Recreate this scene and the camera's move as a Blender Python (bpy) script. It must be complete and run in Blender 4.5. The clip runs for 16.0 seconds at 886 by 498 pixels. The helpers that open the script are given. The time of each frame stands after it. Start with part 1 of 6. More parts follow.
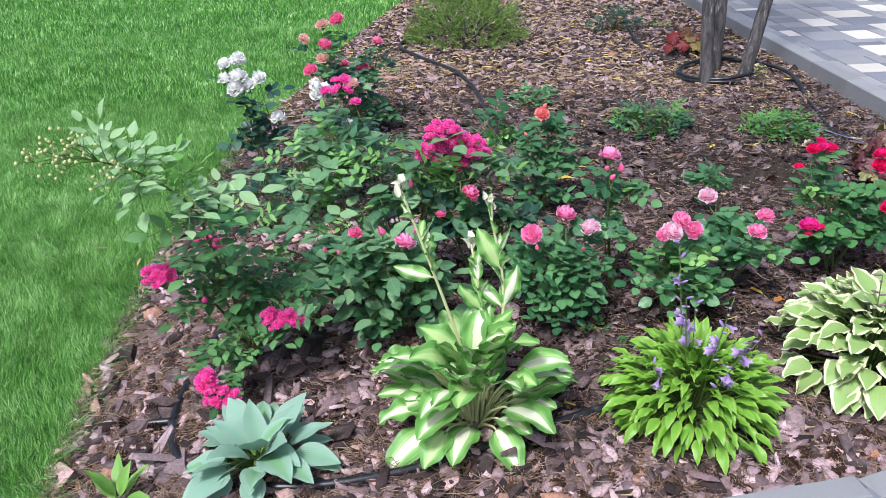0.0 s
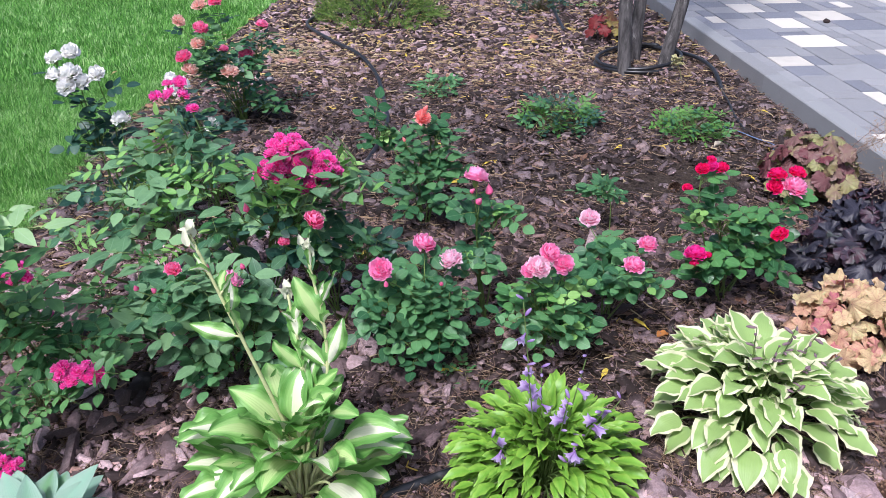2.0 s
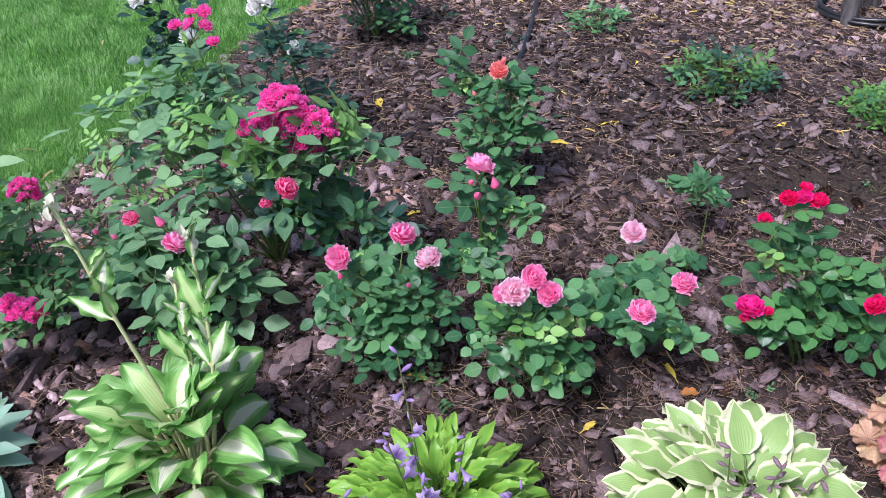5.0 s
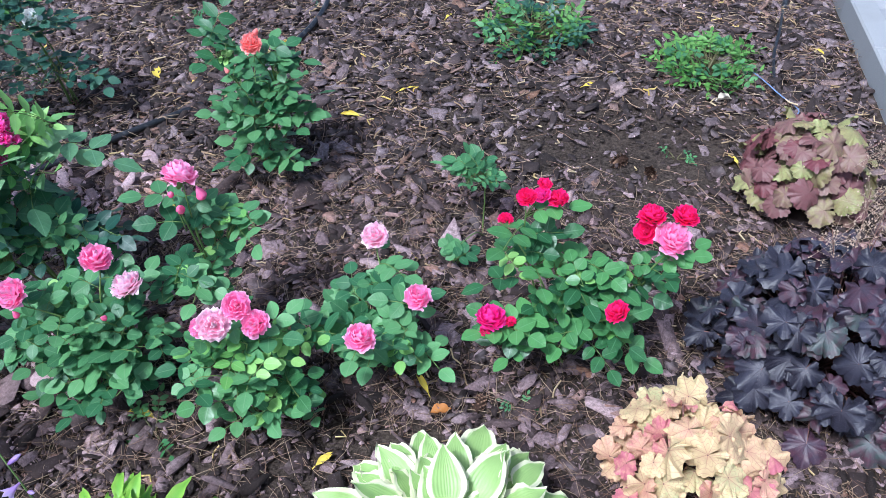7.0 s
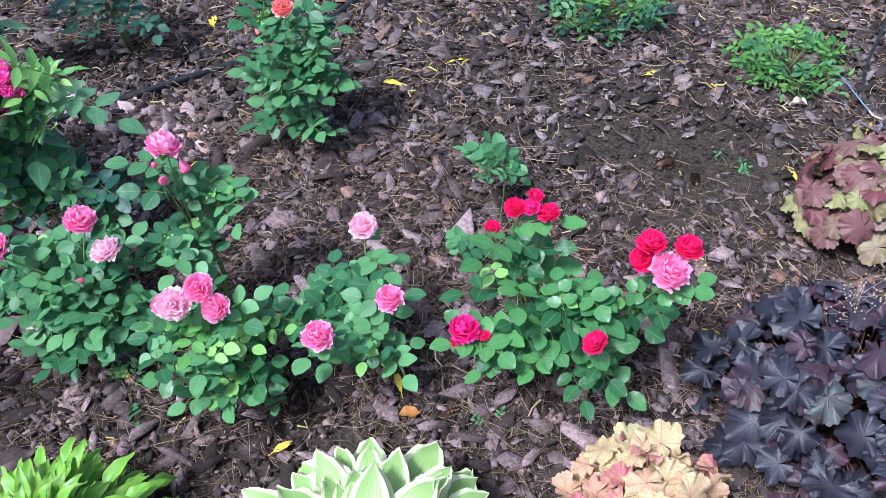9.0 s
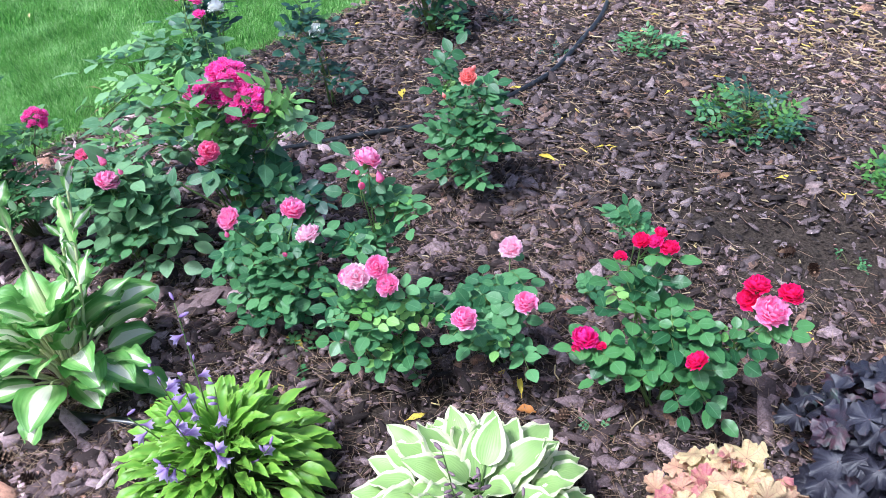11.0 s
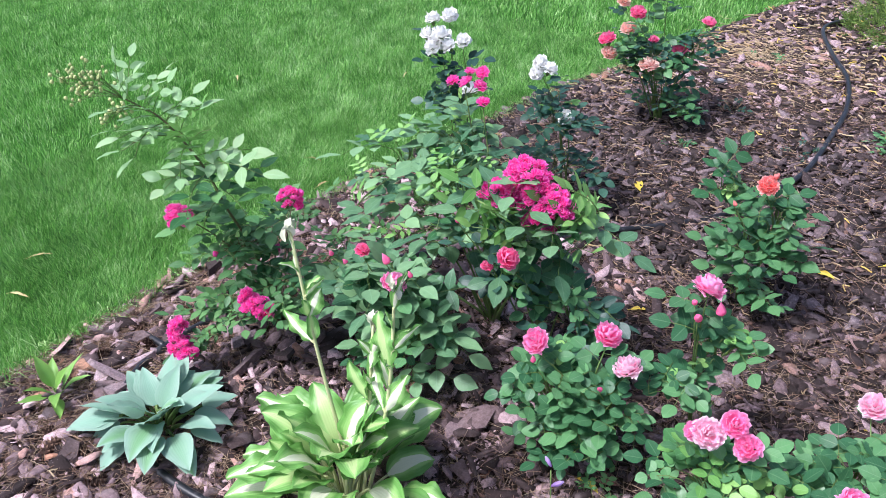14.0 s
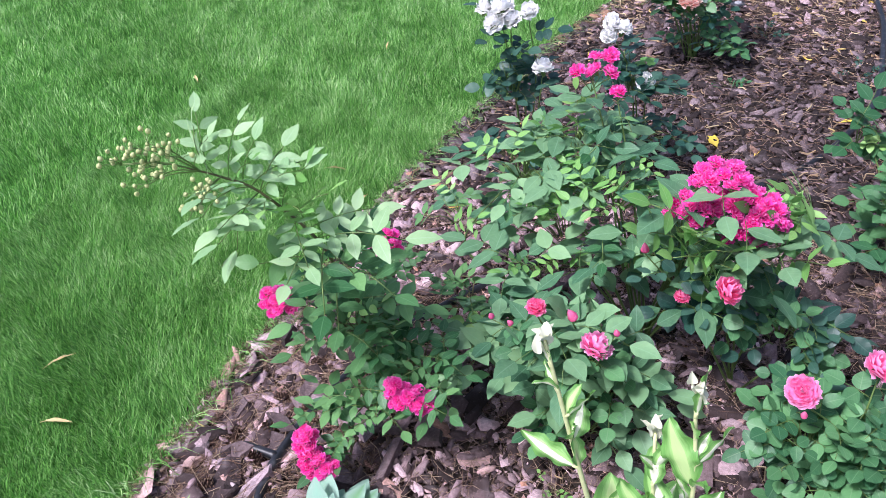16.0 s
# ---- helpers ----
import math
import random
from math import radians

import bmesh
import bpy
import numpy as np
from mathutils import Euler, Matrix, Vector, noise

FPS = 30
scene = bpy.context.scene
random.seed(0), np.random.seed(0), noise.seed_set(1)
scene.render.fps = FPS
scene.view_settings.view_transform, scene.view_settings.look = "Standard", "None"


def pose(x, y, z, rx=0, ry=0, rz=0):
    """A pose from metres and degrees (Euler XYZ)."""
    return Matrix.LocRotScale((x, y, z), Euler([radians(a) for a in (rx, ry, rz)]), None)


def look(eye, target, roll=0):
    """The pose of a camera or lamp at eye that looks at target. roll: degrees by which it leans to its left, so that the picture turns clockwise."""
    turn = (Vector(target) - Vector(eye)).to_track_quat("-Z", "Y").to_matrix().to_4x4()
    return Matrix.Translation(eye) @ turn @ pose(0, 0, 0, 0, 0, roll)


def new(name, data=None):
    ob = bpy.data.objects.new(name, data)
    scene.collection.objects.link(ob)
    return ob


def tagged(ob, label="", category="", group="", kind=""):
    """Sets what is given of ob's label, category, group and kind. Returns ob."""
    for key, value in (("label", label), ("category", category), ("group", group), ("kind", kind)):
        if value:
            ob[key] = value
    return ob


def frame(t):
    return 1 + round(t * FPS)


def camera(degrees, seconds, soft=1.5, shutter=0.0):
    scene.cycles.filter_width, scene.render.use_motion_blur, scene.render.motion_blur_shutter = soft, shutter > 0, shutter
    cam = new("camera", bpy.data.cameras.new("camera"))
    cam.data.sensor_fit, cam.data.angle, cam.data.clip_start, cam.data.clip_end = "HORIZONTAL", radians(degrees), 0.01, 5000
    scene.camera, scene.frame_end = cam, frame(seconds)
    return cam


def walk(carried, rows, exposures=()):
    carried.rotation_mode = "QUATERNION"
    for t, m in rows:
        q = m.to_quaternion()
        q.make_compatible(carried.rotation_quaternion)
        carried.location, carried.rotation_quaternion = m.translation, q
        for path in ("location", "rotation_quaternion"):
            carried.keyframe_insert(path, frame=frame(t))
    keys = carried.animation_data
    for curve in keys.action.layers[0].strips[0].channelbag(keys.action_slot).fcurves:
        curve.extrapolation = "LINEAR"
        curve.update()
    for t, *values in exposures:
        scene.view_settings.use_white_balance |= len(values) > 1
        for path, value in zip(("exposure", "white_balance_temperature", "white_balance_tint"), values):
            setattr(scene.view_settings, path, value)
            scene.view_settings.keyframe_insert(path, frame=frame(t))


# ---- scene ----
cam = camera(59.5, 16.0, 0.3)
PATH = [
    (0, (0.045, 0.051, 1.382), (0.189, 1.841, 0.502), -2.9),
    (0.5, (0.083, 0.063, 1.381), (0.269, 1.851, 0.504), -2.8),
    (1, (0.158, 0.137, 1.392), (0.398, 1.892, 0.465), -2.5),
    (1.5, (0.287, 0.267, 1.414), (0.551, 2.011, 0.471), -1.2),
    (2, (0.394, 0.353, 1.416), (0.651, 2.089, 0.456), -0.8),
    (2.5, (0.54, 0.401, 1.418), (0.67, 2.146, 0.449), 0.4),
    (3, (0.685, 0.406, 1.416), (0.68, 2.149, 0.436), 1.2),
    (3.5, (0.789, 0.431, 1.417), (0.708, 2.152, 0.401), -0.5),
    (3.7, (0.822, 0.476, 1.418), (0.732, 2.188, 0.388), -1.5),
    (5.8, (1.288, 0.894, 1.477), (0.82, 2.407, 0.256), -1.8),
    (6, (1.338, 0.916, 1.478), (0.932, 2.442, 0.25), -0.9),
    (6.1, (1.353, 0.927, 1.482), (0.989, 2.455, 0.244), -0.1),
    (6.5, (1.434, 0.992, 1.469), (1.156, 2.518, 0.206), -0.6),
    (7, (1.476, 1.125, 1.46), (1.334, 2.629, 0.15), -0.5),
    (7.5, (1.51, 1.257, 1.45), (1.425, 2.72, 0.089), 0.1),
    (8, (1.588, 1.32, 1.445), (1.435, 2.704, 0.009), -0.5),
    (8.2, (1.63, 1.324, 1.45), (1.43, 2.709, 0.022), -0.2),
    (10.3, (1.722, 1.022, 1.512), (1.133, 2.44, 0.231), -0.6),
    (10.4, (1.705, 0.978, 1.513), (1.1, 2.42, 0.266), -0.1),
    (10.5, (1.738, 0.974, 1.517), (1.075, 2.414, 0.297), -1.4),
    (11, (1.805, 0.904, 1.524), (1.059, 2.34, 0.348), 0.3),
    (11.4, (1.847, 0.853, 1.541), (0.971, 2.237, 0.394), 0.5),
    (11.5, (1.848, 0.844, 1.543), (0.958, 2.201, 0.372), -1.4),
    (12, (1.785, 0.822, 1.541), (0.823, 2.164, 0.412), 0.5),
    (12.1, (1.76, 0.817, 1.539), (0.774, 2.152, 0.422), 0.4),
    (12.5, (1.631, 0.754, 1.538), (0.627, 2.103, 0.454), 0.2),
    (13, (1.49, 0.713, 1.54), (0.567, 2.127, 0.468), 0.5),
    (13.5, (1.34, 0.773, 1.525), (0.337, 2.157, 0.486), 1.1),
    (14, (1.143, 0.874, 1.51), (0.162, 2.26, 0.453), 0.6),
    (14.5, (0.893, 0.906, 1.506), (-0.01, 2.311, 0.406), 0.6),
    (15, (0.648, 0.897, 1.511), (-0.137, 2.336, 0.366), -1.1),
    (15.5, (0.508, 0.921, 1.508), (-0.213, 2.346, 0.305), -1.1),
    (16, (0.347, 0.993, 1.515), (-0.376, 2.42, 0.316), -4.7),
]
walk(cam, [(t, look(eye, target, roll)) for t, eye, target, roll in PATH], [(0, 0.34, 5850, 12), (3.5, 0.33, 5850, 20), (6, 0.34, 5450, 17), (6.5, 0.56, 5300, 12), (7, 0.66, 5300, 9), (8, 0.7, 5350, 8), (10.5, 0.82, 5320, 9), (11.5, 0.72, 5600, 12), (12.5, 0.52, 5850, 13), (13.5, 0.66, 5800, 15), (16, 0.62, 5750, 22)])

# ---- world, sun ----
world = bpy.data.worlds.new("sky")
scene.world = world
world.use_nodes = True
wn = world.node_tree
sky = wn.nodes.new("ShaderNodeTexSky")
sky.sky_type, sky.sun_disc = "NISHITA", False
sky.sun_elevation, sky.sun_rotation = radians(58), radians(215)
sky.air_density, sky.dust_density, sky.ozone_density = 1.0, 5.0, 1.0
wn.links.new(sky.outputs["Color"], wn.nodes["Background"].inputs["Color"])
wn.nodes["Background"].inputs["Strength"].default_value = 0.12
sun = new("sun", bpy.data.lights.new("sun", "SUN"))
sun.data.energy, sun.data.angle, sun.data.color = 3.2, radians(10), (1.0, 0.97, 0.93)
sun.matrix_world = look((-3, -4.3, 8.4), (0, 0, 0))

# ---- small tools ----
rng = np.random.default_rng(7)


def mk(name, verts, faces, mats, uvs=None, midx=None, smooth=True):
    """A mesh from vertices, faces, materials and a u, v pair for each vertex."""
    me = bpy.data.meshes.new(name)
    me.from_pydata(np.asarray(verts).tolist(), [], [list(map(int, f)) for f in faces])
    for m in mats:
        me.materials.append(m)
    if uvs is not None:
        lay = me.uv_layers.new(name="UVMap")
        idx = np.empty(len(me.loops), dtype=np.int32)
        me.loops.foreach_get("vertex_index", idx)
        lay.data.foreach_set("uv", np.asarray(uvs, dtype=np.float32)[idx].ravel())
    if midx is not None:
        me.polygons.foreach_set("material_index", np.asarray(midx, dtype=np.int32))
    if smooth:
        me.polygons.foreach_set("use_smooth", np.ones(len(me.polygons), dtype=bool))
    me.update()
    return me


def mk_tris(name, verts, tris, mat, smooth=False):
    """A large triangle mesh straight from arrays."""
    me = bpy.data.meshes.new(name)
    n = len(tris)
    me.vertices.add(len(verts))
    me.vertices.foreach_set("co", np.asarray(verts, dtype=np.float32).ravel())
    me.loops.add(3 * n)
    me.loops.foreach_set("vertex_index", np.asarray(tris, dtype=np.int32).ravel())
    me.polygons.add(n)
    me.polygons.foreach_set("loop_start", np.arange(0, 3 * n, 3, dtype=np.int32))
    if smooth:
        me.polygons.foreach_set("use_smooth", np.ones(n, dtype=bool))
    me.materials.append(mat)
    me.update(calc_edges=True)
    me.validate()
    return me


def part(name, me, parent, m=None, label="", kind=""):
    ob = new(name, me)
    ob.parent = parent
    if m is not None:
        ob.matrix_basis = m
    return tagged(ob, label, kind=kind)


def thing(name, at, label, category, group="", kind=""):
    ob = new(name)
    ob.location = at
    ob.empty_display_size = 0.05
    return tagged(ob, label, category, group, kind)


def join(pieces):
    """Concatenates (verts, faces, uvs, midx) pieces."""
    vs, fs, us, ms, k = [], [], [], [], 0
    for v, f, u, m in pieces:
        vs.append(np.asarray(v, dtype=float))
        fs += [[i + k for i in q] for q in f]
        us.append(np.asarray(u, dtype=float))
        ms += list(m)
        k += len(v)
    return np.concatenate(vs), fs, np.concatenate(us), ms


def moved(piece, m):
    v, f, u, i = piece
    m = np.array(m)
    return v @ m[:3, :3].T + m[:3, 3], f, u, i


def tube(pts, radii, n=6, mi=0):
    """A tube along points, with its ends closed to a tip."""
    pts = np.asarray(pts, dtype=float)
    if np.isscalar(radii):
        radii = [radii] * len(pts)
    tan = np.gradient(pts, axis=0)
    tan /= np.linalg.norm(tan, axis=1)[:, None] + 1e-9
    ref = np.array([0.0, 0, 1]) if abs(tan[0][2]) < 0.9 else np.array([1.0, 0, 0])
    v, f, u = [], [], []
    for i, (p, t, r) in enumerate(zip(pts, tan, radii)):
        a = np.cross(t, ref)
        a /= np.linalg.norm(a) + 1e-9
        b = np.cross(t, a)
        for k in range(n):
            th = 2 * math.pi * k / n
            v.append(p + r * (math.cos(th) * a + math.sin(th) * b))
            u.append((k / n, i / max(1, len(pts) - 1)))
        if i:
            o = (i - 1) * n
            f += [[o + k, o + (k + 1) % n, o + n + (k + 1) % n, o + n + k] for k in range(n)]
    f.append(list(range(n))[::-1])
    f.append([len(v) - n + k for k in range(n)])
    return np.array(v), f, np.array(u), [mi] * len(f)


def spline(keys, n):
    """Points along a smooth curve through keys."""
    keys = np.asarray(keys, dtype=float)
    k = np.vstack([2 * keys[0] - keys[1], keys, 2 * keys[-1] - keys[-2]])
    out = []
    for t in np.linspace(0, len(keys) - 1 - 1e-6, n):
        i, s = int(t), t - int(t)
        p0, p1, p2, p3 = k[i], k[i + 1], k[i + 2], k[i + 3]
        out.append(0.5 * (2 * p1 + (p2 - p0) * s + (2 * p0 - 5 * p1 + 4 * p2 - p3) * s * s + (3 * p1 - p0 - 3 * p2 + p3) * s ** 3))
    return np.array(out)


def sm(x, a, b):
    t = np.clip((np.asarray(x, dtype=float) - a) / (b - a), 0, 1)
    return t * t * (3 - 2 * t)


def ground_z(x, y):
    """The bed's gentle swell."""
    return 0.14 * sm(y, 3.0, 5.6) * sm(-x, -2.3, -0.8) * sm(x, -0.9, 0.0) + 0.045 * sm(x, 2.1, 2.7) * sm(y, 2.2, 3.6) - 0.012


def lawn_edge(y):
    return np.interp(y, [0, 1.5, 2.2, 3.3, 4.5, 4.9, 5.5, 6.2, 8.1, 14], [-0.84, -0.85, -0.9, -0.87, -0.73, -0.62, -0.38, -0.2, 0.33, 2.0])


def kerb_far_x(y):
    return 2.785 + 0.11 * (np.asarray(y, dtype=float) - 3.6)


def kerb_near_y(x):
    return 1.31 + 0.065 * np.asarray(x, dtype=float) + 0.22 * np.maximum(0.0, np.asarray(x, dtype=float) - 1.0) ** 2


# ---- materials ----
class Nodes:
    """Short ways to build a node material."""

    def __init__(self, name):
        self.m = bpy.data.materials.new(name)
        self.m.use_nodes = True
        self.t = self.m.node_tree
        self.b = self.t.nodes["Principled BSDF"]
        self.out = self.t.nodes["Material Output"]

    def put(self, sock, v):
        if hasattr(v, "is_output"):
            self.t.links.new(v, sock)
        else:
            sock.default_value = (*v, 1) if isinstance(v, tuple) and len(v) == 3 and sock.type == "RGBA" else v

    def math(self, op, a, b=0.0, c=0.0, clamp=False):
        n = self.t.nodes.new("ShaderNodeMath")
        n.operation, n.use_clamp = op, clamp
        for s, v in zip(n.inputs, (a, b, c)):
            self.put(s, v)
        return n.outputs[0]

    def mix(self, f, a, b, mode="MIX"):
        n = self.t.nodes.new("ShaderNodeMix")
        n.data_type, n.blend_type = "RGBA", mode
        self.put(n.inputs["Factor"], f)
        self.put(n.inputs[6], a)
        self.put(n.inputs[7], b)
        return n.outputs[2]

    def noise(self, scale, vec=None, detail=3.0, rough=0.6):
        n = self.t.nodes.new("ShaderNodeTexNoise")
        n.inputs["Scale"].default_value, n.inputs["Detail"].default_value, n.inputs["Roughness"].default_value = scale, detail, rough
        if vec is not None:
            self.t.links.new(vec, n.inputs["Vector"])
        return n.outputs["Fac"]

    def ramp(self, f, stops):
        n = self.t.nodes.new("ShaderNodeValToRGB")
        e = n.color_ramp.elements
        while len(e) < len(stops):
            e.new(0.5)
        for el, (p, c) in zip(e, stops):
            el.position, el.color = p, (*c, 1)
        self.put(n.inputs[0], f)
        return n.outputs["Color"]

    def step(self, x, a, b):
        n = self.t.nodes.new("ShaderNodeMapRange")
        n.interpolation_type = "SMOOTHSTEP"
        self.put(n.inputs[0], x)
        self.put(n.inputs[1], a)
        self.put(n.inputs[2], b)
        return n.outputs[0]

    def coord(self, kind="Object"):
        return self.t.nodes.new("ShaderNodeTexCoord").outputs[kind]

    def world_place(self):
        return self.t.nodes.new("ShaderNodeNewGeometry").outputs["Position"]

    def island(self):
        return self.t.nodes.new("ShaderNodeNewGeometry").outputs["Random Per Island"]

    def random(self):
        return self.t.nodes.new("ShaderNodeObjectInfo").outputs["Random"]

    def uv(self):
        """u across from -1 to 1, v along from 0 to 1."""
        s = self.t.nodes.new("ShaderNodeSeparateXYZ")
        self.t.links.new(self.coord("UV"), s.inputs[0])
        return self.math("MULTIPLY_ADD", s.outputs[0], 2.0, -1.0), s.outputs[1]

    def vec(self, x, y, z):
        n = self.t.nodes.new("ShaderNodeCombineXYZ")
        for s, v in zip(n.inputs, (x, y, z)):
            self.put(s, v)
        return n.outputs[0]

    def bump(self, h, strength=0.3, dist=0.002):
        n = self.t.nodes.new("ShaderNodeBump")
        n.inputs["Strength"].default_value, n.inputs["Distance"].default_value = strength, dist
        self.t.links.new(h, n.inputs["Height"])
        self.t.links.new(n.outputs[0], self.b.inputs["Normal"])

    def done(self, colour, rough=0.5, spec=0.5, thin=0.0, thin_tint=None):
        self.put(self.b.inputs["Base Color"], colour)
        self.put(self.b.inputs["Roughness"], rough)
        self.b.inputs["Specular IOR Level"].default_value = spec
        if thin:
            tr = self.t.nodes.new("ShaderNodeBsdfTranslucent")
            self.put(tr.inputs["Color"], thin_tint if thin_tint is not None else colour)
            mx = self.t.nodes.new("ShaderNodeMixShader")
            mx.inputs[0].default_value = thin
            self.t.links.new(self.b.outputs[0], mx.inputs[1])
            self.t.links.new(tr.outputs[0], mx.inputs[2])
            self.t.links.new(mx.outputs[0], self.out.inputs[0])
        return self.m


def leaf_material(name, dark, light, vein, rough=0.45, veins=7.0, thin=0.25, spec=0.33, relief=0.07):
    """A green leaf with a pale midrib, side veins and uneven tone."""
    k = Nodes(name)
    u, v = k.uv()
    a = k.math("ABSOLUTE", u)
    tone = k.math("MULTIPLY_ADD", k.noise(35, k.coord("Object")), 0.6, k.math("MULTIPLY_ADD", k.random(), 1.15, -0.42), clamp=True)
    col = k.mix(tone, dark, light)
    rib = k.math("SUBTRACT", 1.0, k.step(a, 0.02, 0.09))
    side = k.math("SINE", k.math("MULTIPLY", k.math("SUBTRACT", v, k.math("MULTIPLY", a, 0.22)), 6.283 * veins))
    sharp = k.step(side, 0.75, 1.0)
    mark = k.math("MAXIMUM", k.math("MULTIPLY", rib, 0.32), k.math("MULTIPLY", sharp, 0.08))
    col = k.mix(mark, col, vein)
    k.bump(k.math("SUBTRACT", side, k.math("MULTIPLY", rib, 2.0)), relief, 0.0012)
    return k.done(col, rough, spec, thin)


def hosta_material(name, centre, edge, band, soft, wide, streak, rough=0.42, pale=None, spec=0.4, middle=None, relief=0.28):
    """A ribbed hosta leaf of two colours: centre and edge part at |u| = band, with streaks."""
    k = Nodes(name)
    u, v = k.uv()
    a = k.math("ABSOLUTE", u)
    r = k.random()
    jag = k.noise(1.0, k.vec(k.math("MULTIPLY", u, streak), k.math("MULTIPLY", v, 1.6), k.math("MULTIPLY", r, 50.0)), 3.0)
    at = k.math("MULTIPLY_ADD", k.math("SUBTRACT", jag, 0.5), wide, a)
    at = k.math("ADD", at, k.math("MULTIPLY", k.math("POWER", v, 5.0), 0.35))
    f = k.step(at, band - soft, band + soft)
    tone = k.noise(30, k.coord("Object"))
    if pale is not None:
        centre = k.mix(k.step(r, 0.5, 0.65), centre, pale)
    e2 = k.mix(k.math("MULTIPLY_ADD", tone, 0.6, k.math("MULTIPLY_ADD", r, 0.5, -0.2), clamp=True), tuple(c * 0.72 for c in edge), edge)
    c2 = k.mix(tone, tuple(c * 0.8 for c in centre), centre) if isinstance(centre, tuple) else centre
    rib = k.math("COSINE", k.math("MULTIPLY", k.math("POWER", a, 0.85), 6.283 * 5.5))
    if middle is not None:
        e2 = k.mix(k.step(at, band + 0.05, band + 0.42), middle, e2)
    col = k.mix(f, c2, e2)
    col = k.mix(k.math("MULTIPLY", k.step(rib, 0.7, 1.0), 0.07), col, (0.45, 0.6, 0.3))
    k.bump(k.math("MULTIPLY", rib, -1.0), relief, 0.0015)
    return k.done(col, rough, spec, 0.22)


def stem_material(name, c1, c2, rough=0.5):
    k = Nodes(name)
    col = k.mix(k.noise(60, k.coord("Object")), c1, c2)
    return k.done(col, rough, 0.4)


def petal_material(name, core, mid, rim, rough=0.6, thin=0.42):
    """A petal: colour runs from its foot to its rim, flower by flower a little different."""
    k = Nodes(name)
    u, v = k.uv()
    n = k.noise(90, k.coord("Object"), 2.0)
    t = k.math("MULTIPLY_ADD", k.math("SUBTRACT", n, 0.5), 0.35, v)
    col = k.ramp(t, [(0.1, core), (0.55, mid), (1.0, rim)])
    veins = k.noise(1.0, k.vec(k.math("MULTIPLY", u, 9.0), k.math("MULTIPLY", v, 1.2), k.random()), 2.0)
    col = k.mix(k.math("MULTIPLY", k.step(veins, 0.5, 0.7), 0.25), col, mid)
    col = k.mix(k.math("MULTIPLY", k.random(), 0.18), col, rim)
    k.bump(veins, 0.25, 0.001)
    return k.done(col, rough, 0.25, thin)


M = {}
M["rose_leaf"] = leaf_material("rose leaf", (0.038, 0.13, 0.055), (0.13, 0.31, 0.12), (0.22, 0.36, 0.19))
M["rose_leaf_red"] = leaf_material("glossy rose leaf", (0.028, 0.1, 0.038), (0.105, 0.28, 0.085), (0.19, 0.37, 0.19), 0.33)
M["rose_young"] = leaf_material("young rose leaf", (0.14, 0.34, 0.08), (0.28, 0.5, 0.14), (0.36, 0.52, 0.24))
M["rose_young_dim"] = leaf_material("mid green perennial leaf", (0.05, 0.15, 0.028), (0.14, 0.31, 0.07), (0.25, 0.42, 0.14))
M["shrub_leaf"] = leaf_material("shrub rose leaf", (0.065, 0.17, 0.085), (0.24, 0.42, 0.2), (0.25, 0.44, 0.27), 0.44)
M["shrub_mid"] = leaf_material("mid green shrub rose leaf", (0.035, 0.125, 0.042), (0.15, 0.32, 0.11), (0.18, 0.35, 0.16), 0.44)
M["arch_leaf"] = leaf_material("pale young shrub rose leaf", (0.27, 0.47, 0.22), (0.48, 0.68, 0.36), (0.48, 0.65, 0.45), 0.44, thin=0.38)
M["dull_leaf"] = leaf_material("bluish rose leaf", (0.018, 0.065, 0.048), (0.055, 0.135, 0.09), (0.09, 0.18, 0.13), 0.4)
M["coral_leaf"] = leaf_material("coral rose leaf", (0.038, 0.13, 0.052), (0.11, 0.26, 0.1), (0.16, 0.3, 0.16), 0.42)
M["green_stem"] = stem_material("green stem", (0.07, 0.14, 0.03), (0.15, 0.22, 0.06))
M["brown_stem"] = stem_material("brown cane", (0.06, 0.05, 0.02), (0.13, 0.13, 0.05))
M["pale_stem"] = stem_material("pale hosta stalk", (0.42, 0.45, 0.2), (0.55, 0.58, 0.32))
M["hosta_und"] = hosta_material("white-centred hosta leaf", (0.8, 0.82, 0.62), (0.165, 0.4, 0.085), 0.34, 0.04, 0.6, 3.0, pale=(0.48, 0.65, 0.26), middle=(0.33, 0.57, 0.18), relief=0.16)
M["hosta_edge"] = hosta_material("cream-edged hosta leaf", (0.33, 0.5, 0.16), (0.86, 0.87, 0.57), 0.72, 0.05, 0.42, 3.0, relief=0.14)
M["hosta_lime"] = hosta_material("lime hosta leaf", (0.18, 0.41, 0.045), (0.3, 0.54, 0.07), 0.5, 0.5, 0.3, 3.0, 0.36, relief=0.12)
M["hosta_blue"] = hosta_material("blue hosta leaf", (0.24, 0.42, 0.31), (0.35, 0.54, 0.42), 0.5, 0.5, 0.3, 3.0, 0.55, pale=(0.2, 0.4, 0.2), spec=0.3, relief=0.1)
M["hosta_green"] = hosta_material("green hosta leaf", (0.2, 0.42, 0.08), (0.26, 0.48, 0.1), 0.5, 0.5, 0.3, 3.0, 0.42, relief=0.15)
M["pet_pink"] = petal_material("pink petal", (0.97, 0.19, 0.48), (0.98, 0.3, 0.6), (0.99, 0.53, 0.76))
M["pet_pale"] = petal_material("pale pink petal", (0.97, 0.42, 0.6), (0.98, 0.6, 0.75), (0.99, 0.81, 0.89))
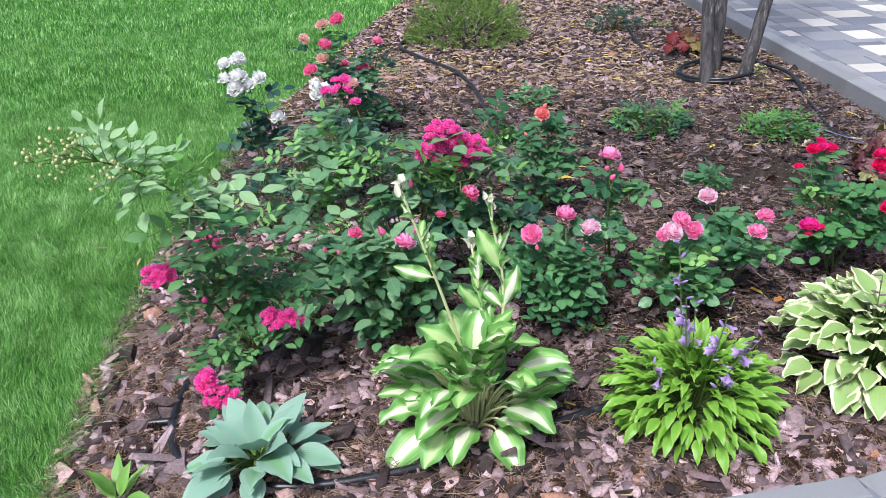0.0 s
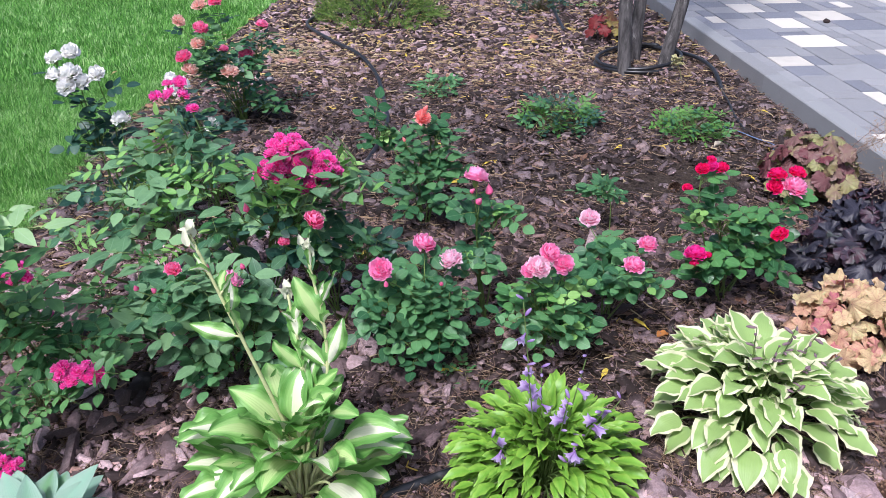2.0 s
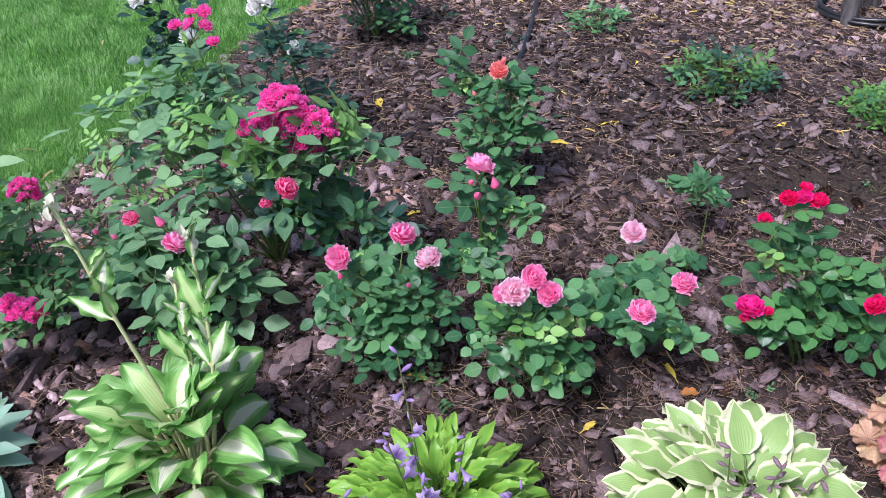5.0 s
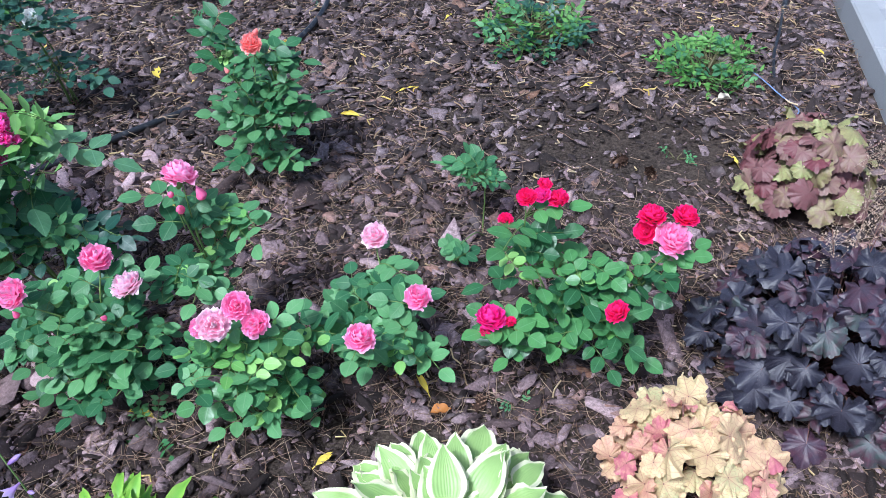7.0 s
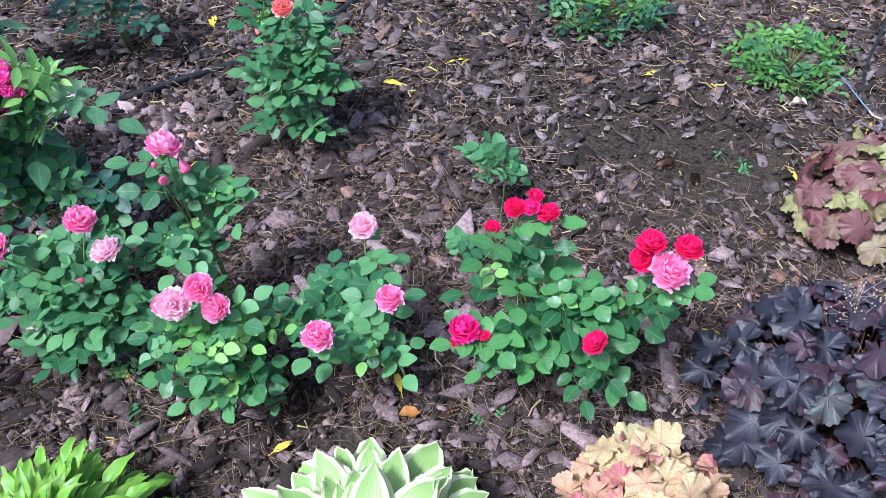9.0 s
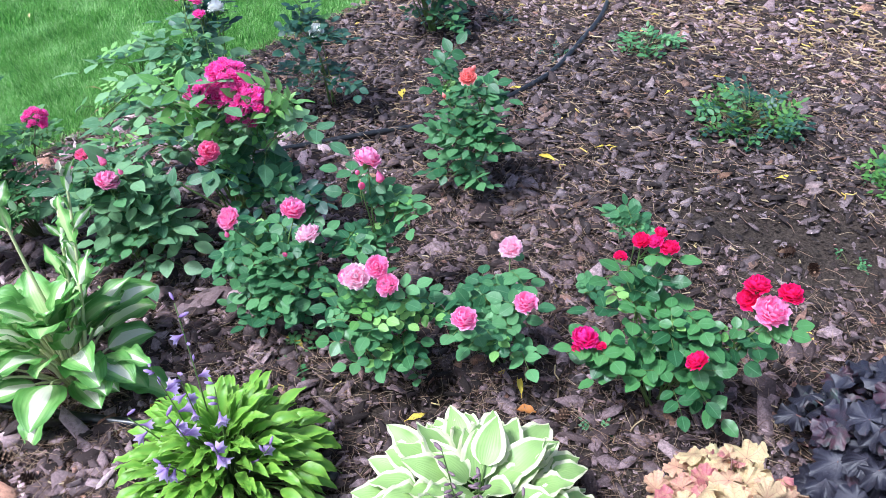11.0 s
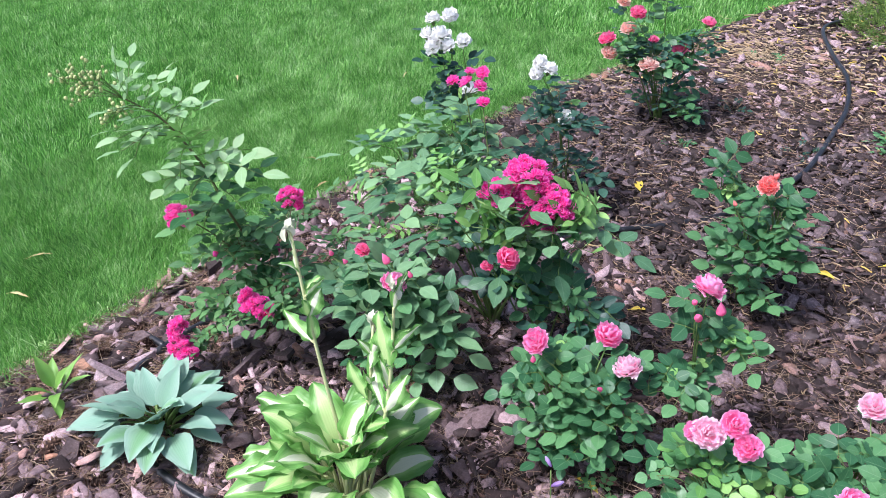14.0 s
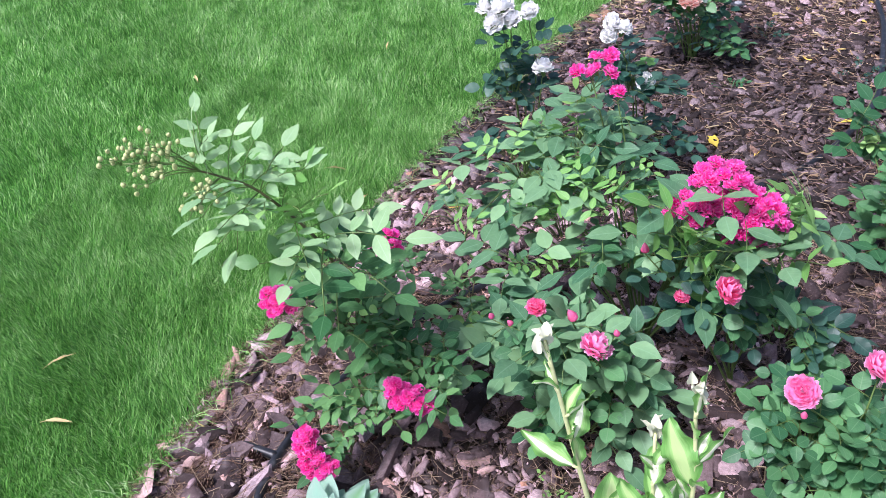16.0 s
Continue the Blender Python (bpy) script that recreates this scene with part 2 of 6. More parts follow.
M["pet_red"] = petal_material("crimson petal", (0.78, 0.003, 0.11), (0.89, 0.008, 0.16), (0.95, 0.03, 0.26))
M["pet_cherry"] = petal_material("cherry petal", (0.82, 0.004, 0.22), (0.9, 0.015, 0.32), (0.95, 0.08, 0.47))
M["pet_magenta"] = petal_material("magenta petal", (0.95, 0.02, 0.36), (0.98, 0.07, 0.5), (0.99, 0.32, 0.72))
M["pet_white"] = petal_material("white petal", (0.95, 0.94, 0.88), (0.97, 0.96, 0.93), (0.97, 0.97, 0.96), thin=0.12)
M["pet_coral"] = petal_material("coral petal", (0.95, 0.17, 0.17), (0.97, 0.3, 0.29), (0.98, 0.54, 0.5))
M["pet_salmon"] = petal_material("salmon petal", (0.93, 0.09, 0.3), (0.96, 0.17, 0.43), (0.97, 0.37, 0.6))
M["pet_peach"] = petal_material("faded peach petal", (0.8, 0.34, 0.3), (0.9, 0.55, 0.48), (0.94, 0.76, 0.68))
M["pet_violet"] = petal_material("violet hosta petal", (0.3, 0.16, 0.44), (0.43, 0.28, 0.6), (0.64, 0.5, 0.78))


def bark_material(name, by_object, lift=1.0, red=1.0, mottle=0.75):
    k = Nodes(name)
    r = k.random() if by_object else k.island()
    p = k.world_place()
    tones = [(0.0, (0.018, 0.014, 0.013)), (0.3, (0.062, 0.05, 0.048)), (0.55, (0.16, 0.133, 0.13)), (0.78, (0.34, 0.29, 0.295)), (0.93, (0.62, 0.55, 0.55)), (1.0, (0.42, 0.26, 0.16))]
    base = k.ramp(r, [(q, (c[0] * lift * red, c[1] * lift * 0.97, c[2] * lift * 1.02)) for q, c in tones])
    st = k.math("MULTIPLY_ADD", k.noise(420, p, 4.0, 0.7), 0.35, k.math("MULTIPLY", k.noise(100, p, 6.0, 0.75), 0.65))
    big = k.noise(14, p, 2.0)
    # hollows of the grain go darker, its ridges paler
    col = k.mix(k.step(st, 0.4, 0.6), k.mix(mottle, base, (0.03, 0.022, 0.019)), base)
    col = k.mix(k.math("MULTIPLY", k.step(st, 0.56, 0.68), 0.45), col, (0.42, 0.37, 0.38))
    col = k.mix(k.math("MULTIPLY", k.step(big, 0.55, 0.75), 0.3), col, (0.36, 0.3, 0.31))
    k.bump(st, 1.0, 0.006)
    return k.done(col, 0.85, 0.25)


def soil_material():
    k = Nodes("dark soil and litter")
    p = k.world_place()
    a, b, c = k.noise(9, p, 4.0), k.noise(120, p, 5.0, 0.75), k.noise(1.3, p, 3.0)
    col = k.mix(k.step(b, 0.35, 0.75), (0.022, 0.017, 0.014), (0.13, 0.1, 0.082))
    col = k.mix(k.math("MULTIPLY", k.step(a, 0.5, 0.75), 0.5), col, (0.11, 0.085, 0.068))
    col = k.mix(k.math("MULTIPLY", k.step(c, 0.45, 0.7), 0.4), col, (0.06, 0.042, 0.034))
    k.bump(b, 0.9, 0.01)
    return k.done(col, 0.95, 0.15)


def grass_material(name):
    k = Nodes(name)
    p = k.world_place()
    t = k.math("MULTIPLY_ADD", k.noise(0.8, p, 3.0), 0.5, k.math("MULTIPLY_ADD", k.noise(6.0, p, 3.0), 0.7, k.math("MULTIPLY_ADD", k.island(), 1.0, -0.64)), clamp=True)
    col = k.ramp(t, [(0.0, (0.06, 0.18, 0.035)), (0.4, (0.155, 0.4, 0.075)), (0.75, (0.32, 0.62, 0.16)), (1.0, (0.62, 0.82, 0.42))])
    return k.done(col, 0.4, 0.4, 0.35)


def lawn_soil_material(name, deep=1.0):
    k = Nodes(name)
    p = k.world_place()
    col = k.mix(k.noise(60, p, 4.0), (0.03 * deep, 0.1 * deep, 0.016 * deep), (0.09 * deep, 0.24 * deep, 0.045 * deep))
    col = k.mix(k.math("MULTIPLY", k.step(k.noise(0.8, p), 0.4, 0.7), 0.5), col, (0.09 * deep, 0.27 * deep, 0.04 * deep))
    k.bump(k.noise(150, p), 0.8, 0.01)
    return k.done(col, 0.9, 0.1)


def concrete_material(name, tones, rough=0.75, fine=260):
    k = Nodes(name)
    p = k.world_place()
    f = k.noise(fine, p, 4.0, 0.7)
    col = k.ramp(k.random(), tones)
    col = k.mix(k.math("MULTIPLY", k.step(f, 0.45, 0.75), 0.25), col, (0.5, 0.5, 0.5))
    col = k.mix(k.math("MULTIPLY", k.step(k.noise(5, p, 4.0), 0.5, 0.75), 0.2), col, (0.14, 0.135, 0.13))
    k.bump(f, 0.3, 0.0015)
    return k.done(col, rough, 0.35)


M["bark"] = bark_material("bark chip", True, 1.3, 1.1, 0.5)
# the next chips are toned down: the tree's shade is in their colour
M["bark_shaded"] = bark_material("shaded bark mulch", False, 0.52, 1.1, 0.65)
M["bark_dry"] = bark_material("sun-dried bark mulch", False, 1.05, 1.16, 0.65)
M["bark_mauve"] = bark_material("mauve bark mulch", False, 1.22, 1.17, 0.45)
M["bark_brown"] = bark_material("dark brown bark mulch", False, 0.67, 1.18, 0.65)
M["soil"] = soil_material()
M["grass"] = grass_material("grass blade")
M["thatch"] = lawn_soil_material("lawn thatch")
M["meadow"] = lawn_soil_material("short distant grass", 0.55)
M["kerb"] = concrete_material("grey concrete kerb", [(0.0, (0.22, 0.225, 0.235)), (1.0, (0.27, 0.28, 0.29))])
M["paver_grey"] = concrete_material("grey paver", [(0.0, (0.21, 0.215, 0.23)), (1.0, (0.29, 0.295, 0.31))])
M["paver_dark"] = concrete_material("slate paver", [(0.0, (0.15, 0.16, 0.19)), (1.0, (0.2, 0.21, 0.245))])
M["paver_pale"] = concrete_material("cream paver", [(0.0, (0.52, 0.49, 0.44)), (1.0, (0.62, 0.59, 0.54))])
M["sand"] = concrete_material("joint sand", [(0.0, (0.035, 0.032, 0.03)), (1.0, (0.045, 0.042, 0.04))])

# ---- ground ----
ground = new("ground", mk("ground", [(-60, -60, -0.06), (60, -60, -0.06), (60, 60, -0.06), (-60, 60, -0.06)], [[0, 1, 2, 3]], [M["meadow"]]))
tagged(ground, "wide green ground under the lawn and round the bed", "ground", kind="structure")


def sheet(name, xs0, xs1, ys, nx, mat, zf):
    """A ground sheet between two edges that are functions of y."""
    v, f = [], []
    for y in ys:
        for i in range(nx + 1):
            x = xs0(y) + (xs1(y) - xs0(y)) * i / nx
            v.append((x, y, zf(x, y)))
    for j in range(len(ys) - 1):
        for i in range(nx):
            o = j * (nx + 1) + i
            f.append([o, o + 1, o + nx + 2, o + nx + 1])
    return mk(name, v, f, [mat])


def bed_z(x, y):
    return float(ground_z(x, y)) + 0.012 * noise.noise((x * 3, y * 3, 0)) + 0.006 * noise.noise((x * 11, y * 11, 3))


bed = tagged(new("flower_bed", sheet("flower_bed", lambda y: lawn_edge(y) - 0.06, lambda y: kerb_far_x(y) + 0.02, np.linspace(1.26, 11.0, 130), 60, M["soil"], bed_z)),
             "dark soil bed covered with bark mulch and pine needles", "flower bed", kind="structure")
lawn = tagged(new("lawn_ground", sheet("lawn_ground", lambda y: -9.0, lambda y: lawn_edge(y) - 0.01, np.linspace(1.3, 14.0, 60), 24, M["thatch"], lambda x, y: -0.03 + 0.02 * noise.noise((x, y, 5)))),
              "mown green lawn with uneven edge along the mulch", "lawn", kind="structure")


# ---- grass blades ----
def blades(n, x0, y0, y1, tall, wide, spread=0.5, xhi=None, thin_out=None):
    """n curved blades left of the lawn's edge, combed into tufts that lean together."""
    y = rng.uniform(y0, y1, n)
    hi = lawn_edge(y) + rng.normal(0, 0.018, n) if xhi is None else np.full(n, xhi)
    x = x0 + (hi - x0) * rng.random(n)
    if thin_out is not None:
        ok = rng.random(n) < thin_out(x, y)
        x, y = x[ok], y[ok]
        n = len(x)
    h = tall * rng.uniform(0.5, 1.25, n) * (1 + 0.22 * np.sin(9 * x + 4 * y) * np.sin(7 * y - 5 * x))
    th = rng.uniform(0, 2 * np.pi, n)
    lean = h * spread * rng.uniform(0.2, 1.5, n)
    flow = 1.6 * np.sin(3.3 * x + 5.1 * y) + 1.5 * np.sin(8.1 * x - 4.7 * y) + 1.2 * np.sin(17 * x + 13 * y)
    dx, dy = np.cos(th) * lean + 0.2 * h * np.cos(flow), np.sin(th) * lean + 0.2 * h * np.sin(flow)
    ph = rng.uniform(0, np.pi, n)
    wx, wy = np.cos(ph) * wide * 0.5, np.sin(ph) * wide * 0.5
    z = np.full(n, -0.03)
    p = np.empty((n, 5, 3))
    p[:, 0] = np.stack([x - wx, y - wy, z], 1)
    p[:, 1] = np.stack([x + wx, y + wy, z], 1)
    p[:, 2] = np.stack([x - wx * 0.8 + dx * 0.35, y - wy * 0.8 + dy * 0.35, z + h * 0.6], 1)
    p[:, 3] = np.stack([x + wx * 0.8 + dx * 0.35, y + wy * 0.8 + dy * 0.35, z + h * 0.6], 1)
    p[:, 4] = np.stack([x + dx, y + dy, z + h], 1)
    o = np.arange(n)[:, None, None] * 5
    t = (np.array([[0, 1, 3], [0, 3, 2], [2, 3, 4]])[None] + o).reshape(-1, 3)
    part("grass", mk_tris("grass", p.reshape(-1, 3), t, M["grass"]), lawn, label="short green mown grass blades", kind="stuff")


def away(x, y):
    """Fewer blades on the lawn behind the path's end."""
    return np.where(y > 1.25 + 0.5 * (-1.0 - x), 1.0, 0.12)


blades(210000, -2.1, 1.3, 3.7, 0.047, 0.0024, thin_out=away)
blades(130000, -3.0, 3.6, 5.6, 0.048, 0.0034)
blades(150000, -5.0, 1.3, 5.6, 0.046, 0.0038, xhi=-2.05, thin_out=lambda x, y: np.where(x < -3.0, 1.0, np.where(y < 3.65, 1.0, 0.0)) * away(x, y))
blades(70000, -5.0, 5.5, 8.5, 0.05, 0.006)
blades(45000, -7.5, 8.3, 12.5, 0.05, 0.01)
# longer blades that hang over the edge
ey = rng.uniform(1.35, 7.0, 2600)


def edge_tufts():
    n = len(ey)
    x = lawn_edge(ey) + rng.normal(-0.02, 0.02, n)
    h = rng.uniform(0.05, 0.13, n)
    wx = rng.uniform(0.0012, 0.002, n)
    dx, dy = h * rng.uniform(-0.3, 1.0, n), h * rng.normal(0, 0.5, n)
    p = np.empty((n, 7, 3))
    for i, (s, w, zz) in enumerate(((0, 1, 0), (0.3, 0.9, 0.5), (0.75, 0.6, 0.75))):
        for j, sg in enumerate((-1, 1)):
            p[:, 2 * i + j] = np.stack([x + dx * s, ey + dy * s + sg * wx * w, -0.03 + h * zz], 1)
    p[:, 6] = np.stack([x + dx * 1.2, ey + dy * 1.2, -0.03 + h * 0.7], 1)
    t = (np.array([[0, 1, 3], [0, 3, 2], [2, 3, 5], [2, 5, 4], [4, 5, 6]])[None] + np.arange(n)[:, None, None] * 7).reshape(-1, 3)
    part("edge_grass", mk_tris("edge_grass", p.reshape(-1, 3), t, M["grass"]), lawn, label="longer untrimmed grass hanging over the mulch", kind="stuff")


edge_tufts()


# ---- leaves ----
def hosta_shape(v):
    return np.sin(np.pi * v ** 0.6) ** 0.85


def oval_shape(v):
    return np.sin(np.pi * v ** 0.74) ** 0.7


def slim_shape(v):
    return np.sin(np.pi * v ** 0.72) ** 0.95


def rose_shape(v):
    return np.sin(np.pi * v ** 0.8) ** 0.7


def narrow_shape(v):
    return np.sin(np.pi * v ** 0.78) ** 0.95


def arc_leaf(r, lp, lb, w, e0, e1, shape, fold=0.2, wave=0.0, nv=9, nu=6, roll=0.0, pet=0.003, serrate=0.0, waves=2.5, twist=0.0, bend=0.3):
    """A leaf on its stalk, along +x: it leaves the foot at e0 degrees over the level and ends at e1."""
    npt = 5 if lp > 0.002 else 1
    e0, e1 = radians(e0), radians(e1)
    P, E, p = [], [], np.array([0.0, 0.0])
    for i in range(npt):
        e = e0 + (e1 - e0) * bend * (i / max(1, npt - 1)) ** 2
        P.append(p.copy())
        E.append(e)
        if i < npt - 1:
            p = p + lp / (npt - 1) * np.array([math.cos(e), math.sin(e)])
    pieces = []
    if npt > 1:
        pieces.append(tube([(a, 0, b) for a, b in P], list(np.linspace(pet * 1.2, pet * 0.8, npt)), 5, 1))
    v, u2, k = [], [], r.uniform(0, 6.28)
    eb = E[-1]
    us = np.linspace(-1, 1, nu + 1)
    for j in range(nv + 1):
        t = j / nv
        e = eb + (e1 - eb) * t ** 1.2
        tan, nor = np.array([math.cos(e), 0, math.sin(e)]), np.array([-math.sin(e), 0, math.cos(e)])
        side = np.array([0.0, 1, 0])
        ro = roll + twist * t
        s2, n2 = math.cos(ro) * side + math.sin(ro) * nor, math.cos(ro) * nor - math.sin(ro) * side
        ws = max(w * 0.5 * float(shape(min(max(t, 0.012), 0.995))), 0.0006)
        if serrate:
            ws *= 1 + serrate * (1 if j % 2 else -1)
        for uu in us:
            lift = fold * abs(uu) ** 1.3 * ws + wave * w * uu * uu * math.sin(waves * 6.283 * t + k + (1.3 if uu > 0 else 0)) * min(1, 3 * t)
            v.append(np.array([p[0], 0, p[1]]) + s2 * uu * ws + n2 * lift)
            u2.append((uu * 0.5 + 0.5, t))
        p = p + lb / nv * tan[[0, 2]]
    f = []
    for j in range(nv):
        for i in range(nu):
            o = j * (nu + 1) + i
            f.append([o, o + 1, o + nu + 2, o + nu + 1])
    pieces.append((np.array(v), f, np.array(u2), [0] * len(f)))
    return join(pieces)


def compound_leaf(r, pairs, l, w, shape, mats, droop):
    """A rose leaf: leaflets in pairs along a rachis, and one at its end. Along +x, its face up."""
    gap = l * 0.7
    stalk = l * 0.55
    total = stalk + gap * pairs
    xs = np.linspace(0, total, 6)
    bend = droop * total
    zs = 0.18 * total * np.sin(np.pi * xs / total * 0.6) - bend * (xs / total) ** 2
    pieces = [tube(np.stack([xs, 0 * xs, zs], 1), 0.0011, 4, 1)]

    def at(x):
        return float(np.interp(x, xs, zs))

    for i in range(pairs):
        x = stalk + gap * i + r.uniform(-0.1, 0.1) * gap
        k = 0.78 + 0.3 * (i + 1) / pairs
        for s in (-1, 1):
            ll = l * k * r.uniform(0.88, 1.1)
            lf = arc_leaf(r, 0.003, ll, w * k, r.uniform(0, 14), r.uniform(-20, 0), shape, 0.1, 0.02, 9, 4, r.uniform(-0.25, 0.25), 0.0008, 0.022)
            pieces.append(moved(lf, pose(x, 0, at(x), r.uniform(-14, 14), 0, s * r.uniform(58, 78))))
    lf = arc_leaf(r, 0.006, l * 1.12, w * 1.12, r.uniform(-6, 10), r.uniform(-30, -6), shape, 0.1, 0.025, 9, 4, r.uniform(-0.2, 0.2), 0.0008, 0.022)
    pieces.append(moved(lf, pose(total, 0, at(total), 0, 0, r.uniform(-12, 12))))
    v, f, u, m = join(pieces)
    return mk("rose_leaf", v, f, mats, u, m)


def leaf_set(seed, pairs, l, w, shape, key, stem="green_stem", n=5):
    r = np.random.default_rng(seed)
    return [compound_leaf(r, pairs if i % 3 else max(1, pairs - 1), l * r.uniform(0.88, 1.12), w * r.uniform(0.92, 1.08), shape, [M[key], M[stem]], r.uniform(0.1, 0.45)) for i in range(n)]


LEAF = {
    "round": leaf_set(1, 2, 0.047, 0.037, rose_shape, "rose_leaf"),
    "red": leaf_set(2, 2, 0.052, 0.041, rose_shape, "rose_leaf_red"),
    "young": leaf_set(3, 2, 0.04, 0.03, rose_shape, "rose_young"),
    "shrub": leaf_set(4, 3, 0.046, 0.027, narrow_shape, "shrub_mid"),
    "shrub_big": leaf_set(5, 2, 0.086, 0.05, narrow_shape, "shrub_leaf"),
    "shrub_young": leaf_set(6, 3, 0.046, 0.02, narrow_shape, "rose_young"),
    "dull": leaf_set(7, 2, 0.052, 0.036, rose_shape, "dull_leaf"),
    "coral": leaf_set(8, 2, 0.068, 0.046, narrow_shape, "coral_leaf"),
    "arch": leaf_set(11, 3, 0.052, 0.026, narrow_shape, "arch_leaf"),
    "small": leaf_set(9, 2, 0.034, 0.02, rose_shape, "rose_leaf"),
    "small_green": leaf_set(12, 3, 0.036, 0.016, narrow_shape, "rose_young_dim"),
    "small_dark": leaf_set(10, 3, 0.036, 0.02, narrow_shape, "dull_leaf"),
}


# ---- flowers ----
def bloom(r, R, petals, mat, openness=1.0, ruffle=0.06, tall=0.72, name="flower"):
    """A full double rose: loosely spiralled petals whose rims fill a dome. Its face looks along +z."""
    pieces = []
    nu, nv = 6, 5
    far = math.cos(radians(105 * openness))
    for i in range(petals):
        s = max(0.0, (i - 2.0) / (petals - 2)) ** 1.1
        az = i * 2.39996 + r.uniform(-0.45, 0.45)
        phi = math.acos(1 - s * (1 - far)) + r.uniform(-0.06, 0.14)
        tx, tz = R * abs(math.sin(phi)) * r.uniform(0.88, 1.1), R * math.cos(phi) * tall * r.uniform(0.86, 1.12)
        bx, bz = R * 0.06, -R * (0.2 + 0.3 * s)
        cx, cz = tx * 1.05 + R * 0.06, (bz + tz) * 0.5 - R * 0.05 * s
        half = min(2.0, (R * (0.3 + 0.34 * s)) / max(0.1 * R, tx))
        k, tilt = r.uniform(0, 6.28), r.normal(0, 0.06) * R
        v, uv = [], []
        for j in range(nv + 1):
            t = j / nv
            x = (1 - t) ** 2 * bx + 2 * t * (1 - t) * cx + t * t * tx
            z = (1 - t) ** 2 * bz + 2 * t * (1 - t) * cz + t * t * tz
            if j == nv:
                x += R * (0.12 * s - 0.05)
                z -= R * 0.08 * s * s
            ww = math.sin(math.pi * (0.16 + 0.5 * t))
            for q in range(nu + 1):
                uu = -1 + 2 * q / nu
                low = R * 0.17 * uu * uu * t * t
                ru = R * ruffle * t * t * (math.sin(4.2 * uu + k) + 0.5 * math.sin(9.0 * uu + 2 * k))
                a = az + uu * half * ww * (0.93 if j == nv else 1)
                rad = x + ru + R * 0.05 * t * (uu * uu - 0.4)
                v.append((rad * math.cos(a), rad * math.sin(a), z - low + ru * 0.5 + tilt * uu * t))
                uv.append((q / nu, t))
        f = [[j * (nu + 1) + q, j * (nu + 1) + q + 1, (j + 1) * (nu + 1) + q + 1, (j + 1) * (nu + 1) + q] for j in range(nv) for q in range(nu)]
        pieces.append((np.array(v), f, np.array(uv), [0] * len(f)))
    v, f, u, m = join(pieces)
    return mk(name, v, f, [mat], u, m)


def calyx_mesh(R):
    r = np.random.default_rng(3)
    pieces = [tube([(0, 0, -R * 1.0), (0, 0, -R * 0.8), (0, 0, -R * 0.55), (0, 0, -R * 0.35)], [R * 0.07, R * 0.2, R * 0.24, R * 0.12], 7)]
    for i in range(5):
        pieces.append(moved(arc_leaf(r, 0, R * 0.75, R * 0.26, 25, -35, slim_shape, 0.3, 0, 4, 2), pose(0, 0, -R * 0.5, 0, 0, 72 * i)))
    v, f, u, m = join(pieces)
    return mk("calyx", v, f, [M["green_stem"]], u)


def bud_mesh(r, R, mat):
    pieces = []
    for i in range(6):
        v, uv = [], []
        for j in range(6):
            t = j / 5
            rad = R * 0.82 * math.sin(math.pi * (0.16 + 0.83 * t ** 0.8)) * (1 + 0.05 * i)
            for q in range(5):
                a = i * 2.4 + (q / 4 - 0.5) * 2.0 + t * 0.5
                v.append((rad * math.cos(a), rad * math.sin(a), R * 3.1 * t * (1 - 0.07 * i) - R))
                uv.append((q / 4, 0.3 + 0.6 * t))
        f = [[j * 5 + q, j * 5 + q + 1, j * 5 + q + 6, j * 5 + q + 5] for j in range(5) for q in range(4)]
        pieces.append((np.array(v), f, np.array(uv), [0] * len(f)))
    v, f, u, m = join(pieces)
    return mk("bud", v, f, [mat], u)


FLOWER = {}
for i, (key, petals, op, ruf, tall) in enumerate((("pink", 48, 0.98, 0.07, 0.76), ("pale", 52, 1.0, 0.08, 0.72), ("red", 40, 0.95, 0.06, 0.76), ("cherry", 48, 0.98, 0.06, 0.76), ("magenta", 26, 1.03, 0.11, 0.62), ("white", 44, 1.14, 0.035, 0.95),
                                                  ("coral", 48, 1.02, 0.1, 0.72), ("salmon", 44, 0.93, 0.08, 0.8), ("peach", 34, 1.03, 0.1, 0.66))):
    r = np.random.default_rng(40 + i)
    FLOWER[key] = [bloom(r, 0.84, petals, M["pet_" + key], op, ruf, tall) for _ in range(5)]
    FLOWER["bud_" + key] = [bud_mesh(r, 1.0, M["pet_salmon" if key == "pink" else "pet_" + key])]
CALYX = calyx_mesh(1.0)


def facing(at, way, size=1.0, spin=0.0):
    """A pose whose z axis looks along way."""
    return Matrix.Translation(at) @ Vector(way).to_track_quat("Z", "Y").to_matrix().to_4x4() @ Matrix.Rotation(spin, 4, "Z") @ Matrix.Scale(size, 4)


def add_flower(bush, base, at, kind, size, r, way=None):
    local = Vector(at) - Vector(base)
    if way is None:
        way = (r.normal(0, 0.3), -0.3 + r.normal(0, 0.25), 0.95)
    ob = part("bud" if kind.startswith("bud") else "flower", FLOWER[kind][int(r.integers(len(FLOWER[kind])))], bush, facing(local, way, size * (0.64 if kind.startswith("bud") else 1.0), r.uniform(0, 6.28)))
    part("calyx", CALYX, ob, Matrix.Translation((0, 0, 0.1)))
    return ob


def leaf_pose(at, way, r, tip=0.0, scale=1.0):
    """A leaf at a place, running along way with its face to the sky."""
    x = Vector(way).normalized()
    up = Vector((r.normal(0, 0.3), r.normal(0, 0.3) - 0.3, 1.0))
    z = (up - x * up.dot(x)).normalized()
    y = z.cross(x)
    m = Matrix((x, y, z)).transposed().to_4x4()
    m.translation = at
    return m @ Matrix.Scale(scale, 4)


